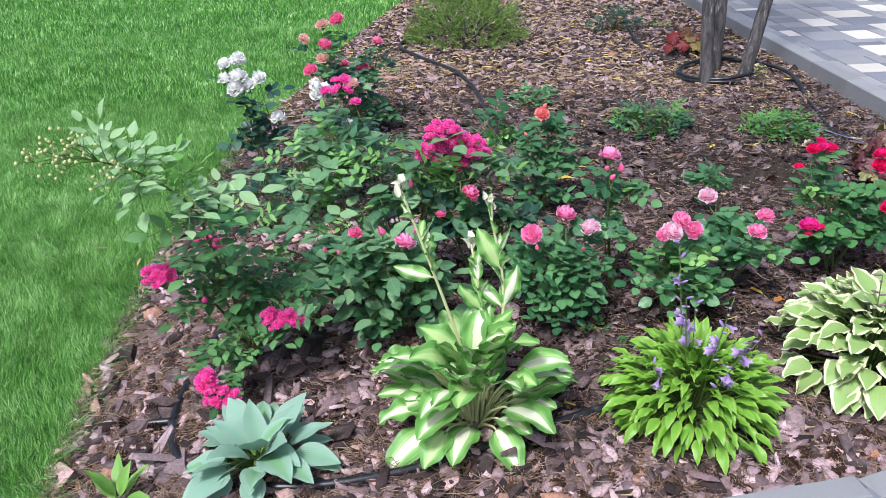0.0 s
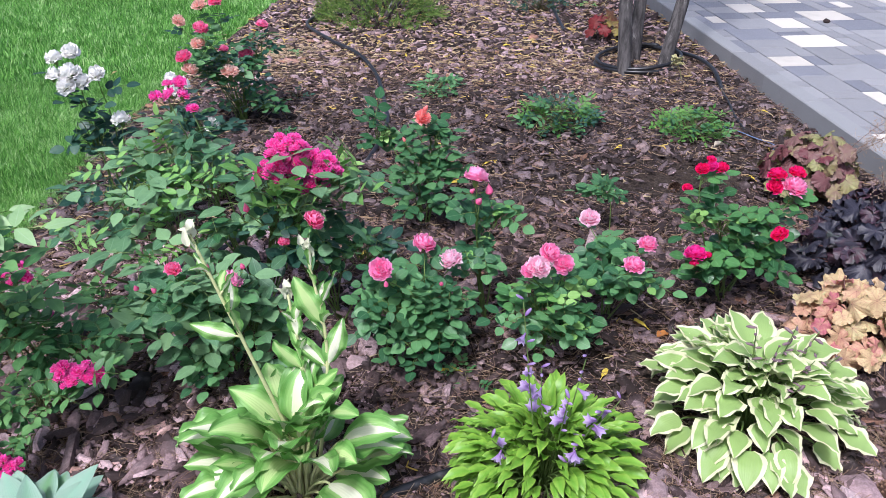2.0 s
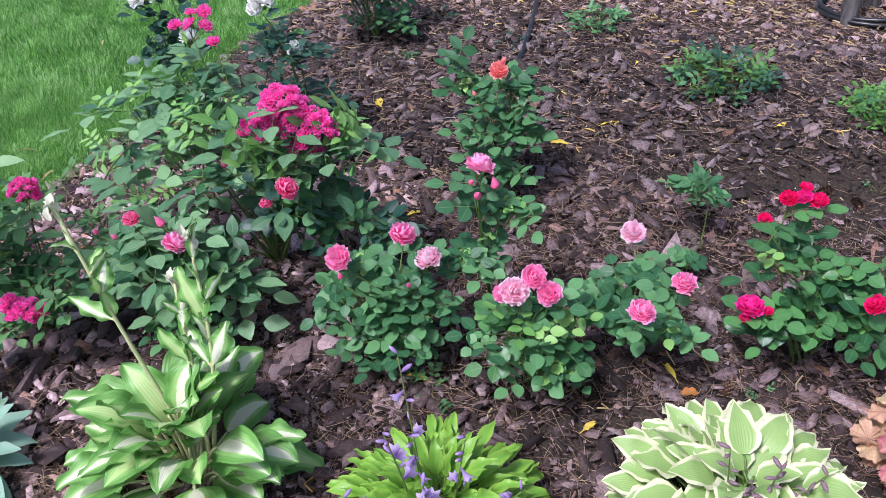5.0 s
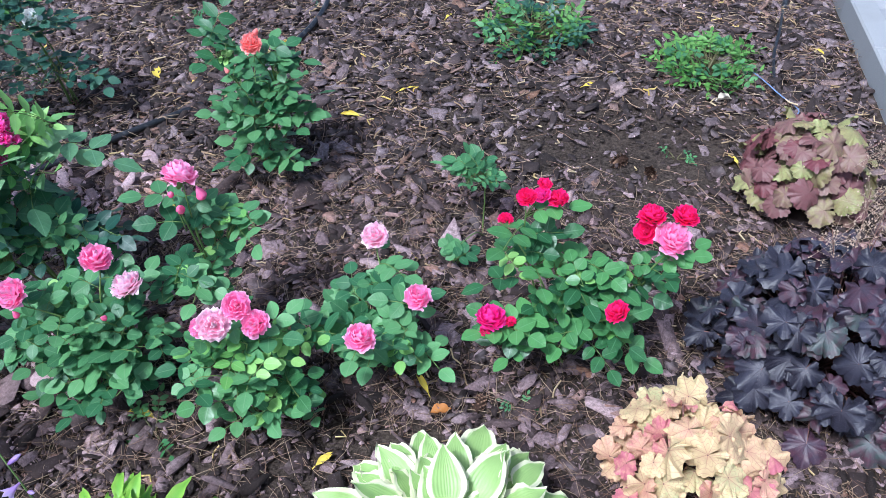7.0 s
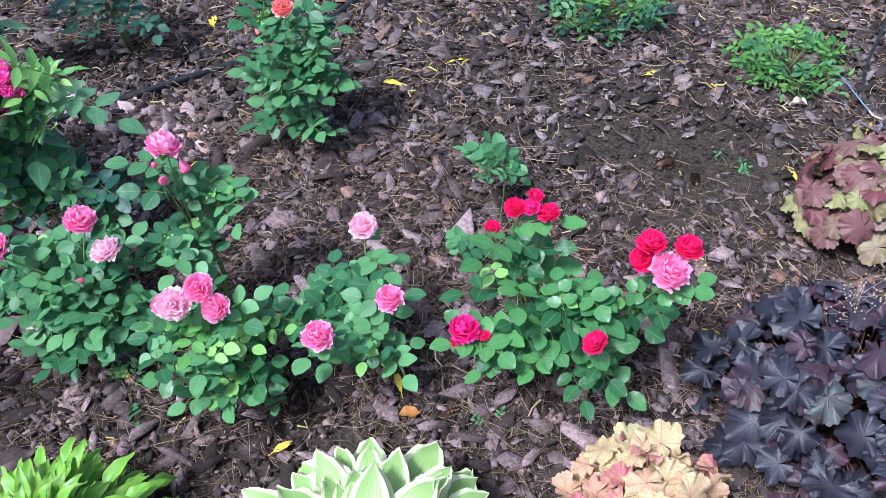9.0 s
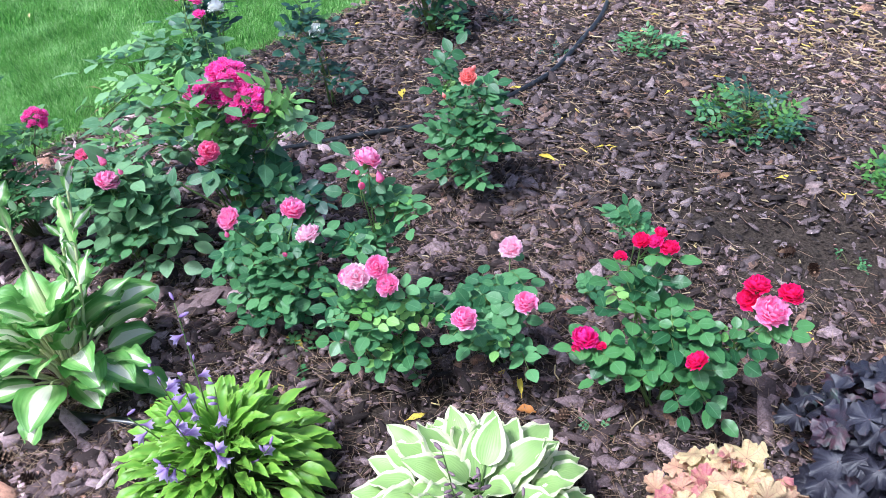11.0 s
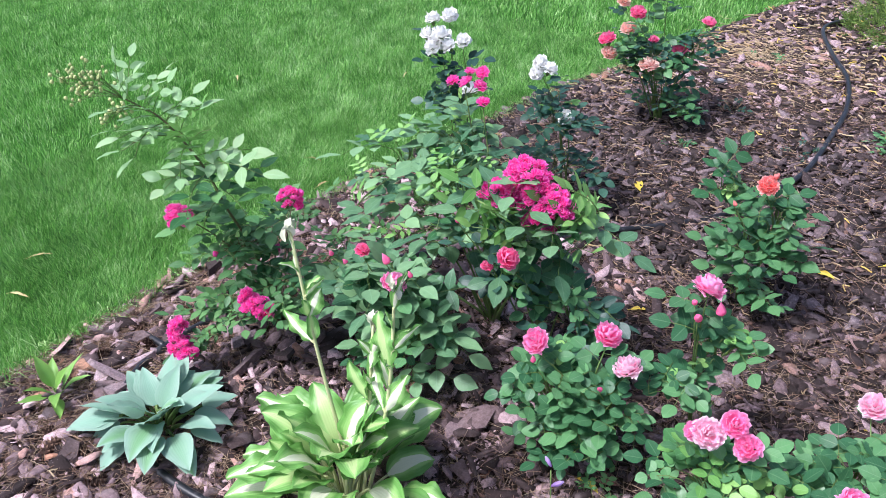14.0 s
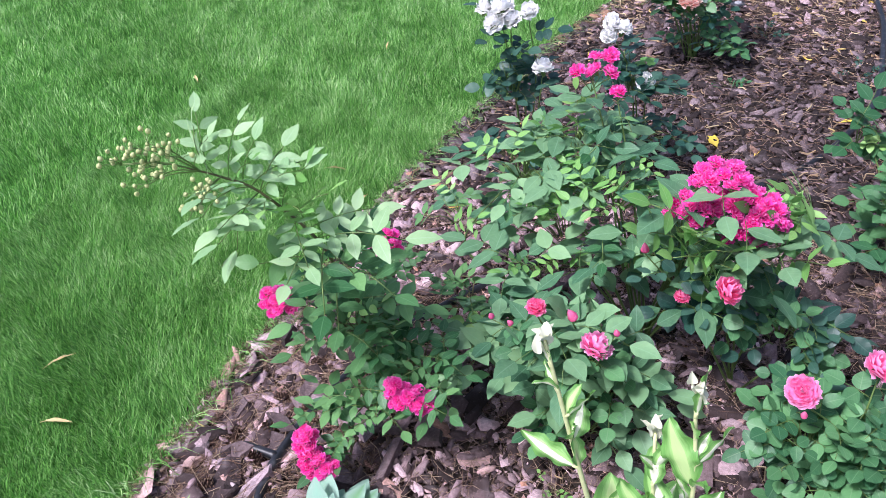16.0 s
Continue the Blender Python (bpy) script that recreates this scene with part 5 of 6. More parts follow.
def dry_head(base, high, seed):
    """A bent stem with a loose ball of papery dry florets."""
    r = np.random.default_rng(seed)
    base = (base[0], base[1], float(ground_z(base[0], base[1])))
    ob = thing("dry_flower", base, "papery pale dried flower head on a thin stem", "dried flower")
    v, f, u, m = tube(spline([(0, 0, 0), (-0.03, -0.01, high * 0.6), (-0.06, -0.02, high)], 8), [0.003] * 8, 6)
    part("stem", mk("stem", v, f, [M["papery"]], u), ob)
    bits = []
    for _ in range(60):
        q = Vector(r.normal(0, 1, 3)).normalized() * r.uniform(0.5, 1.0)
        p = arc_leaf(r, 0, 0.022, 0.02, r.uniform(-20, 70), r.uniform(-50, 30), oval_shape, 0.3, 0.1, 3, 2)
        bits.append(moved(p, pose(-0.06 + q.x * 0.035, -0.02 + q.y * 0.035, high + q.z * 0.042, r.uniform(-40, 40), 0, r.uniform(0, 360))))
    v, f, u, m = join(bits)
    part("flower_head", mk("flower_head", v, f, [M["papery"]], u), ob, label="papery cream flower head")


M["papery"] = stem_material("papery dry floret", (0.36, 0.36, 0.16), (0.5, 0.46, 0.26))
dry_head((2.53, 4.72), 0.13, 640)


def juniper(base, rad, high, seed):
    r = np.random.default_rng(seed)
    ob = thing("juniper", base, "feathery yellow-green juniper shrub in the mulch", "juniper")
    for i in range(9):
        a = i * 0.7
        v, f, u, m = tube(spline([(0, 0, 0), (math.cos(a) * rad * 0.35, math.sin(a) * rad * 0.35, high * 0.4), (math.cos(a) * rad * 0.7, math.sin(a) * rad * 0.7, high * 0.7)], 7), list(np.linspace(0.012, 0.004, 7)), 6)
        part("limb", mk("limb", v, f, [M["trunk"]], u), ob)
    V, T, k = [], [], 0
    for i in range(900):
        q = Vector(r.normal(0, 1, 3)).normalized()
        q.z = abs(q.z)
        s = r.uniform(0.6, 1.0)
        c = np.array((q.x * rad * s, q.y * rad * s, 0.03 + q.z * high * s))
        d = np.array((q.x, q.y, q.z * 0.6 + 0.35)) + r.normal(0, 0.35, 3)
        d /= np.linalg.norm(d)
        side = np.cross(d, r.normal(0, 1, 3))
        side /= np.linalg.norm(side)
        ln = r.uniform(0.07, 0.14)
        for j in range(13):
            t = j / 13
            p = c + d * ln * t
            for sg in (-1, 1):
                e = p + (side * sg * 0.8 + d * 0.8 + r.normal(0, 0.15, 3)) * ln * 0.3 * (1.1 - t)
                w = np.cross(e - p, r.normal(0, 1, 3))
                w *= 0.003 / (np.linalg.norm(w) + 1e-9)
                V += [p - w, p + w, e]
                T.append((k, k + 1, k + 2))
                k += 3
    part("needles", mk_tris("needles", np.array(V), np.array(T), M["juniper"]), ob, kind="stuff")


def juniper_material():
    k = Nodes("juniper needle")
    col = k.ramp(k.math("MULTIPLY_ADD", k.island(), 0.6, k.math("MULTIPLY", k.noise(5, k.world_place()), 0.4)), [(0.1, (0.05, 0.12, 0.03)), (0.5, (0.16, 0.28, 0.06)), (0.9, (0.34, 0.43, 0.12))])
    return k.done(col, 0.6, 0.3, 0.2)


def trunk_material():
    k = Nodes("grey-brown tree bark")
    p = k.world_place()
    s = k.t.nodes.new("ShaderNodeMapping")
    s.inputs["Scale"].default_value = (40, 40, 7)
    k.t.links.new(p, s.inputs[0])
    n = k.noise(1.0, s.outputs[0], 5.0, 0.7)
    col = k.mix(k.step(n, 0.3, 0.7), (0.035, 0.033, 0.034), (0.14, 0.132, 0.132))
    streak = k.math("MULTIPLY", k.step(n, 0.52, 0.66), k.step(k.noise(5, p, 2.0), 0.5, 0.62))
    col = k.mix(k.math("MULTIPLY", streak, 0.75), col, (0.5, 0.48, 0.47))
    k.bump(n, 0.9, 0.006)
    return k.done(col, 0.85, 0.2)


M["juniper"] = juniper_material()
M["trunk"] = trunk_material()
juniper((0.82, 6.4, 0.06), 0.48, 0.45, 31)


# ---- the tree ----
def tree():
    r = np.random.default_rng(12)
    base = Vector((2.41, 5.1, 0.02))
    ob = thing("tree", base, "three-stemmed ornamental tree with bare grey stems", "tree")
    tops = []
    for foot, lean in (((2.265, 5.0), (2.17, 5.08, 2.3)), ((2.525, 5.02), (3.0, 5.15, 2.4)), ((2.41, 5.22), (2.45, 5.6, 2.5))):
        a = Vector((foot[0], foot[1], -0.03)) - base
        c = Vector(lean) - base
        mid = a * 0.6 + c * 0.4 + Vector((r.normal(0, 0.02), r.normal(0, 0.02), 0))
        pts = spline([a, a + (mid - a) * 0.1 + Vector((0, 0, 0.0)), mid, c], 22)
        v, f, u, m = tube(pts, list(0.053 - 0.022 * np.linspace(0, 1, 22) ** 0.8 + 0.014 * np.exp(-np.linspace(0, 22, 22))), 14)
        v += np.array([noise.noise((p[0] * 25, p[1] * 25, p[2] * 4)) for p in v])[:, None] * 0.004
        part("trunk", mk("trunk", v, f, [M["trunk"]], u), ob)
        tops.append(c)
    V, T, k = [], [], 0
    for c in tops:
        for i in range(5):
            a = r.uniform(0, 6.28)
            e = c + Vector((math.cos(a) * 0.9, math.sin(a) * 0.9, r.uniform(0.6, 1.6)))
            pts = spline([c - Vector((0, 0, 0.1)), (c + e) / 2 + Vector((0, 0, 0.15)), e], 8)
            v, f, u, m = tube(pts, list(np.linspace(0.026, 0.006, 8)), 6)
            part("limb", mk("limb", v, f, [M["trunk"]], u), ob)
            for j in range(170):
                p = pts[int(r.integers(3, 8))] + r.normal(0, 0.26, 3)
                d = r.normal(0, 1, 3)
                d /= np.linalg.norm(d)
                w = np.cross(d, r.normal(0, 1, 3))
                w *= 0.016 / np.linalg.norm(w)
                V += [p, p + d * 0.04 + w, p + d * 0.08, p + d * 0.04 - w]
                T += [(k, k + 1, k + 2), (k, k + 2, k + 3)]
                k += 4
    part("crown", mk_tris("crown", np.array(V), np.array(T), M["tree_leaf"]), ob, kind="stuff")


M["tree_leaf"] = leaf_material("tree leaf", (0.04, 0.1, 0.03), (0.09, 0.19, 0.05), (0.1, 0.2, 0.06))
tree()


# ---- hoses ----
def rubber():
    k = Nodes("black irrigation pipe")
    n = k.noise(40, k.world_place(), 4.0)
    col = k.mix(k.step(n, 0.5, 0.75), (0.012, 0.013, 0.016), (0.06, 0.06, 0.065))
    k.bump(n, 0.2, 0.001)
    return k.done(col, 0.35, 0.5)


M["rubber"] = rubber()


def hose(label, pts, rad, n=60, lift=0.0):
    ps = spline([(x, y, float(ground_z(x, y)) + rad * 0.9 + 0.012 + lift + (z or 0)) for x, y, z in pts], n)
    v, f, u, m = tube(ps, rad, 10)
    ob = new("irrigation_hose", mk("irrigation_hose", v, f, [M["rubber"]], u))
    return tagged(ob, label, "hose", "irrigation hoses")


M["cord"] = stem_material("blue cord", (0.12, 0.2, 0.4), (0.2, 0.3, 0.5))
hose("black irrigation hose winding across the mulch", [(0.62, 6.5, 0), (0.4, 6.5, 0), (0.28, 6.15, 0.01), (0.43, 5.65, 0.01), (0.6, 5.25, 0.01), (0.68, 4.88, 0), (0.69, 4.5, 0), (0.68, 4.18, 0), (0.62, 3.95, 0), (0.5, 3.7, -0.02), (0.36, 3.5, -0.01), (0.2, 3.32, 0), (0.0, 3.1, 0), (-0.3, 2.75, 0), (-0.5, 2.42, 0), (-0.58, 2.16, 0), (-0.6, 1.9, 0), (-0.56, 1.74, 0), (-0.45, 1.62, 0), (-0.2, 1.565, 0), (0.05, 1.585, 0), (0.3, 1.65, 0), (0.55, 1.735, 0), (0.8, 1.8, 0), (1.05, 1.82, 0)], 0.0125, 220)
hose("short black hose stub joined to the hose", [(-0.7, 1.885, 0), (-0.66, 1.885, 0.002), (-0.6, 1.885, 0.002)], 0.0115, 10)
hose("black hose bent down beside the tree", [(2.6, 5.42, 0.01), (2.7, 5.2, 0.02), (2.75, 4.98, 0.03), (2.73, 4.75, 0.03), (2.68, 4.55, 0.01), (2.645, 4.44, -0.006)], 0.0125, 40)
hose("thin dark pipe half buried in the mulch", [(2.64, 4.43, 0), (2.57, 4.2, 0.004), (2.51, 4.02, 0.004), (2.475, 3.86, 0.0), (2.46, 3.78, -0.006)], 0.0065, 30)
hose("black hose running out of the mulch", [(2.55, 7.6, 0), (2.42, 7.2, 0), (2.28, 6.6, 0.02), (2.22, 6.15, 0)], 0.0125, 30)
ring = [(2.43 + 0.28 * math.cos(a), 5.19 + 0.28 * math.sin(a), 0.012 * math.sin(2 * a)) for a in np.linspace(0, 6.0, 20)]
hose("black hose coiled round the tree's foot", ring, 0.012, 70)
hose("black hose coiled round the tree's foot", [(2.43 + 0.27 * math.cos(a + 0.4), 5.19 + 0.27 * math.sin(a + 0.4), 0.016) for a in np.linspace(0.3, 6.3, 20)], 0.012, 70, 0.01)


def lid(at, rad, label):
    ob = thing("sprinkler", (at[0], at[1], float(ground_z(*at)) + 0.012), label, "sprinkler")
    v, f, u, m = tube([(0, 0, -0.03), (0, 0, 0.0), (0, 0, 0.012), (0, 0, 0.016)], [rad * 0.95, rad, rad, rad * 0.86], 22)
    part("body", mk("body", v, f, [M["rubber"]], u, smooth=False), ob)
    v, f, u, m = tube([(0, 0, 0.016), (0, 0, 0.02), (0, 0, 0.023)], [rad * 0.5, rad * 0.48, rad * 0.4], 18)
    part("cap", mk("cap", v, f, [M["grey_plastic"]], u, smooth=False), ob, label="grey round cap")


M["grey_plastic"] = stem_material("grey plastic", (0.25, 0.25, 0.27), (0.32, 0.32, 0.34))
lid((-0.765, 1.44), 0.035, "round black sprinkler head sunk in the mulch")
lid((0.06, 4.9), 0.035, "black sprinkler head standing in the far mulch")


# ---- kerbs and paving ----
def block(sx, sy, sz, bev):
    """A block with a bevelled top, its top face's middle at the origin."""
    a, b = sx / 2, sy / 2
    v = [(-a, -b, -sz), (a, -b, -sz), (a, b, -sz), (-a, b, -sz), (-a, -b, -bev), (a, -b, -bev), (a, b, -bev), (-a, b, -bev),
         (-a + bev, -b + bev, 0), (a - bev, -b + bev, 0), (a - bev, b - bev, 0), (-a + bev, b - bev, 0)]
    f = [[8, 9, 10, 11], [4, 5, 9, 8], [5, 6, 10, 9], [6, 7, 11, 10], [7, 4, 8, 11], [0, 1, 5, 4], [1, 2, 6, 5], [2, 3, 7, 6], [3, 0, 4, 7]]
    return v, f


near_path = tagged(new("pavement", mk("pavement", [(-2.3, -1.45, 0.012), (3.2, -1.18, 0.012), (3.05, 1.4, 0.012), (-2.4, 1.12, 0.012)], [[0, 1, 2, 3]], [M["sand"]])), "paved garden path of grey, slate and cream blocks", "pavement", kind="structure")
far_path = tagged(new("pavement", mk("pavement", [(2.73, 2.4, 0.116), (5.5, 2.15, 0.116), (6.3, 9.5, 0.116), (3.52, 9.8, 0.116)], [[0, 1, 2, 3]], [M["sand"]])), "raised paving of grey, slate and cream blocks", "pavement", kind="structure")
STONE = {}


def stone(sx, sy, sz, bev, mat):
    key = (round(sx, 3), round(sy, 3), mat)
    if key not in STONE:
        v, f = block(sx, sy, sz, bev)
        STONE[key] = mk("stone", v, f, [M[mat]], smooth=False)
    return STONE[key]


ang = math.degrees(math.atan(0.065))
for i in range(-5, 5):
    x = 0.37 + i * 0.5
    t = math.degrees(math.atan(float(kerb_near_y(x + 0.25) - kerb_near_y(x - 0.25)) / 0.5))
    part("kerb_stone", stone(0.499, 0.075, 0.15, 0.005, "kerb"), near_path, pose(x, float(kerb_near_y(x)) - 0.0375, 0.031, 0, 0, t))
fang = math.degrees(math.atan(0.11))
for i in range(-2, 11):
    y = 3.65 + i * 0.5
    t = math.degrees(math.atan(float(kerb_far_x(y + 0.25) - kerb_far_x(y - 0.25)) / 0.5))
    part("kerb_stone", stone(0.1, 0.503, 0.25, 0.007, "kerb"), far_path, pose(float(kerb_far_x(y)) + 0.05, y, 0.138, 0, 0, -t))


def lay(parent, origin, turn, nx, ny, cell, top, seed, keep, accents=()):
    """Fills a grid of cells with blocks of mixed sizes; accents name the colour of the block at a place."""
    r = np.random.default_rng(seed)
    used = np.zeros((nx, ny), dtype=bool)
    pale = []
    for j in range(ny):
        for i in range(nx):
            if used[i, j]:
                continue
            opts = [(2, 2), (2, 3), (3, 3), (3, 2), (2, 1), (1, 2), (1, 2), (1, 1)]
            for a, b in [opts[q] for q in r.choice(5 + 1, 4, replace=False)] + opts[6:]:
                if i + a <= nx and j + b <= ny and not used[i:i + a, j:j + b].any():
                    break
            used[i:i + a, j:j + b] = True
            p = pose(*origin, 0, 0, turn) @ Vector(((i + a / 2) * cell, (j + b / 2) * cell, 0))
            sx, sy = a * cell - 0.008, b * cell - 0.008
            q = keep(p.x, p.y, sx, sy)
            if q is None:
                continue
            px, py, sx, sy = q
            c = r.random()
            mat = "paver_grey" if c < 0.46 else ("paver_dark" if c < 0.72 else "paver_pale")
            if mat == "paver_pale":
                if any((p - q).length < 3.6 * cell for q in pale):
                    mat = "paver_grey"
                else:
                    pale.append(p)
            for ax, ay, tone in accents:
                if abs(ax - px) <= sx / 2 and abs(ay - py) <= sy / 2:
                    mat = tone
            part("paver", stone(sx, sy, 0.05, 0.003, mat), parent, pose(px, py, top + r.normal(0, 0.0007), 0, 0, turn))


def under_near_kerb(x, y, sx, sy):
    """Cuts a block off at the middle of the near kerb."""
    top = float(kerb_near_y(x)) - 0.05
    if y + sy / 2 <= top:
        return x, y, sx, sy
    lo = y - sy / 2
    return (x, (lo + top) / 2, sx, top - lo) if top - lo > 0.03 else None


def under_far_kerb(x, y, sx, sy):
    """Cuts a block off at the middle of the far kerb."""
    edge = float(kerb_far_x(y)) + 0.06
    if x - sx / 2 >= edge:
        return x, y, sx, sy
    hi = x + sx / 2
    return ((hi + edge) / 2, y, hi - edge, sy) if hi - edge > 0.03 else None


lay(near_path, (-2.3, float(kerb_near_y(-2.3)) - 0.06 - 24 * 0.105, 0), ang, 52, 28, 0.105, 0.028, 5, under_near_kerb, ((0.058, 1.19, "paver_dark"), (0.03, 1.08, "paver_pale"), (-0.15, 1.17, "paver_grey"), (0.25, 1.2, "paver_grey")))
lay(far_path, (2.62, 2.4, 0), -fang, 28, 70, 0.105, 0.132, 6, under_far_kerb)


# ---- litter on the bed ----
def chips(n, region, size, seed, seat=0.0, cap=0.011):
    """Irregular flat bark chips as (n, 10, 3) points and their triangles."""
    r = np.random.default_rng(seed)
    x, y = region(r, n)
    ln = size * np.exp(np.clip(r.normal(0, 0.42, n), -1.0, 0.75))
    wd = ln * r.uniform(0.25, 0.65, n)
    th = np.minimum(ln * r.uniform(0.07, 0.2, n), cap)
    k = 5
    ang = np.sort(r.uniform(0, 1, (n, k)) * 0.8 / k + np.arange(k)[None] / k, axis=1) * 2 * np.pi
    rad = r.uniform(0.75, 1.2, (n, k))
    px, py = np.cos(ang) * rad * ln[:, None] * 0.5, np.sin(ang) * rad * wd[:, None] * 0.5
    top = np.stack([px * r.uniform(0.8, 0.95, (n, 1)), py * r.uniform(0.75, 0.95, (n, 1)), th[:, None] * r.uniform(0.6, 1.3, (n, k))], 2)
    bot = np.stack([px, py, np.zeros((n, k))], 2)
    p = np.concatenate([top, bot], 1)
    a, b, c = r.uniform(0, 2 * np.pi, n), np.clip(r.normal(0, 0.3, n), -0.6, 0.6), np.clip(r.normal(0, 0.35, n), -0.7, 0.7)
    ca, sa = np.cos(a)[:, None], np.sin(a)[:, None]
    p[..., 2] += p[..., 0] * np.tan(b)[:, None] + p[..., 1] * np.tan(c)[:, None]
    X = p[..., 0] * ca - p[..., 1] * sa
    Y = p[..., 0] * sa + p[..., 1] * ca
    p[..., 0], p[..., 1] = X, Y
    z = ground_z(x, y) + seat + r.uniform(-0.004, 0.014, n)
    p += np.stack([x, y, z], 1)[:, None, :]
    tri = [[0, 1, 2], [0, 2, 3], [0, 3, 4]]
    for i in range(k):
        j = (i + 1) % k
        tri += [[i, k + i, k + j], [i, k + j, j]]
    return p, np.array(tri)


def bare(x, y):
    """Where the soil lies almost bare."""
    return np.exp(-(((x - 1.9) / 0.55) ** 2 + ((y - 3.35) / 0.42) ** 2)) + 0.7 * np.exp(-(((x - 1.25) / 0.5) ** 2 + ((y - 2.05) / 0.12) ** 2)) + 0.6 * np.exp(-(((x - 0.2) / 0.2) ** 2 + ((y - 5.3) / 0.4) ** 2))


def region(y0, y1, x_lo=None, x_hi=None):
    def pick(r, n):
        xs, ys = [], []
        while len(xs) < n:
            y = r.uniform(y0, y1, n)
            lo, hi = lawn_edge(y) - 0.02, kerb_far_x(y) - 0.02
            x = lo + (hi - lo) * r.random(n)
            ok = (y > kerb_near_y(x) + 0.015) & (r.random(n) > 0.97 * bare(x, y))
            if x_lo is not None:
                ok &= (x > x_lo) & (x < x_hi)
            xs += list(x[ok])
            ys += list(y[ok])
        return np.array(xs[:n]), np.array(ys[:n])
    return pick


def many(n, reg, size, seed, seat=0.0, mat="bark_shaded"):
    p, tri = chips(n, reg, size, seed, seat)
    t = (tri[None] + np.arange(n)[:, None, None] * p.shape[1]).reshape(-1, 3)
    part("bark_mulch", mk_tris("bark_mulch", p.reshape(-1, 3), t, M[mat]), bed, label="brown and grey bark chips", kind="stuff")


# mauve chips lie thickly along path and lawn, darker brown ones under the roses
for x0, x1, y0, y1, share, mat, big in ((-1.0, 0.45, 1.3, 3.2, 0.42, "bark_mauve", 0.05), (0.4, 2.8, 1.6, 3.2, 0.48, "bark_brown", 0.042), (0.4, 2.8, 1.3, 1.65, 0.14, "bark_mauve", 0.046)):
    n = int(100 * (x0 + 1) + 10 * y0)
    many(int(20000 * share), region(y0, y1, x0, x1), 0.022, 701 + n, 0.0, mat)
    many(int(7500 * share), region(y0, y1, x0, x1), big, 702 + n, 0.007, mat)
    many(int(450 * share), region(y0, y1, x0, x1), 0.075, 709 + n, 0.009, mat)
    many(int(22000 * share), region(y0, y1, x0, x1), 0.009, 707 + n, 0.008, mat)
# middle of the bed: darkened chips stand in for the tree's shade
many(13000, region(3.1, 4.7), 0.025, 703)
many(4800, region(3.1, 4.7), 0.046, 704, 0.006)
many(14000, region(3.1, 4.8), 0.011, 708, 0.006, "bark_brown")
many(5000, region(4.5, 5.3), 0.027, 710, 0.0, "bark_dry")
many(15000, region(5.0, 10.5), 0.034, 705, 0.0, "bark_dry")
many(3500, region(4.8, 10.5), 0.06, 706, 0.006, "bark_dry")


def crumb_spots(r, n):
    x, y = 1.9 + r.normal(0, 0.36, n), 3.35 + r.normal(0, 0.27, n)
    return np.where(r.random(n) < 0.75, x, 1.25 + r.normal(0, 0.4, n)), np.where(r.random(n) < 0.75, y, 2.05 + r.normal(0, 0.09, n))


many(6000, crumb_spots, 0.007, 718, 0.004, "soil")
many(900, crumb_spots, 0.014, 719, 0.004, "soil")
many(260, crumb_spots, 0.008, 720, 0.008, "bark_mauve")


def needles(n, reg, seed, lmin=0.05, lmax=0.1, wide=0.0007, mat="needle", curl=0.3):
    r = np.random.default_rng(seed)
    x, y = reg(r, n)
    a = r.uniform(0, 2 * np.pi, n)
    l = r.uniform(lmin, lmax, n)
    z = ground_z(x, y) + r.uniform(0.008, 0.03, n)
    bend = r.normal(0, curl, n)
    p = np.empty((n, 9, 3))
    for i, s in enumerate((-0.5, 0.0, 0.5)):
        aa = a + bend * s
        cx, cy = x + np.cos(aa) * l * s, y + np.sin(aa) * l * s
        cz = z + r.normal(0, 0.004, n)
        for j, (o, h) in enumerate(((-1, 0), (1, 0), (0, 1.5))):
            p[:, 3 * i + j] = np.stack([cx - np.sin(aa) * wide * o, cy + np.cos(aa) * wide * o, cz + wide * h], 1)
    tri = []
    for i in range(2):
        for j in range(3):
            q = (j + 1) % 3
            tri += [[3 * i + j, 3 * i + q, 3 * i + 3 + q], [3 * i + j, 3 * i + 3 + q, 3 * i + 3 + j]]
    t = (np.array(tri)[None] + np.arange(n)[:, None, None] * 9).reshape(-1, 3)
    part("pine_needles", mk_tris("pine_needles", p.reshape(-1, 3), t, M[mat]), bed, label="dry tan pine needles", kind="stuff")


def needle_material():
    k = Nodes("dry pine needle")
    col = k.ramp(k.island(), [(0.0, (0.11, 0.06, 0.04)), (0.5, (0.26, 0.17, 0.115)), (1.0, (0.42, 0.32, 0.22))])
    return k.done(col, 0.7, 0.3)


def dry_leaf_material():
    k = Nodes("dry willow leaf")
    col = k.ramp(k.island(), [(0.0, (0.26, 0.17, 0.1)), (0.5, (0.42, 0.31, 0.18)), (0.85, (0.58, 0.47, 0.3)), (1.0, (0.68, 0.5, 0.1))])
    return k.done(col, 0.7, 0.3, 0.15)


M["needle"] = needle_material()
M["dry_leaf"] = dry_leaf_material()
needles(17000, region(1.3, 3.2), 711, 0.03, 0.09, 0.0006)
needles(3500, region(1.3, 1.75), 712, 0.04, 0.1)
needles(2600, region(1.5, 2.6, -0.9, -0.35), 722, 0.04, 0.1)
needles(7000, region(3.1, 5.4), 713, 0.04, 0.1, 0.0009)
needles(420, region(3.1, 4.5), 714, 0.03, 0.06, 0.0028, "dry_leaf", 1.6)
needles(700, region(4.4, 5.6), 723, 0.03, 0.07, 0.0035, "dry_leaf", 1.6)
needles(3600, region(5.0, 9.5), 715, 0.03, 0.08, 0.004, "dry_leaf", 1.6)
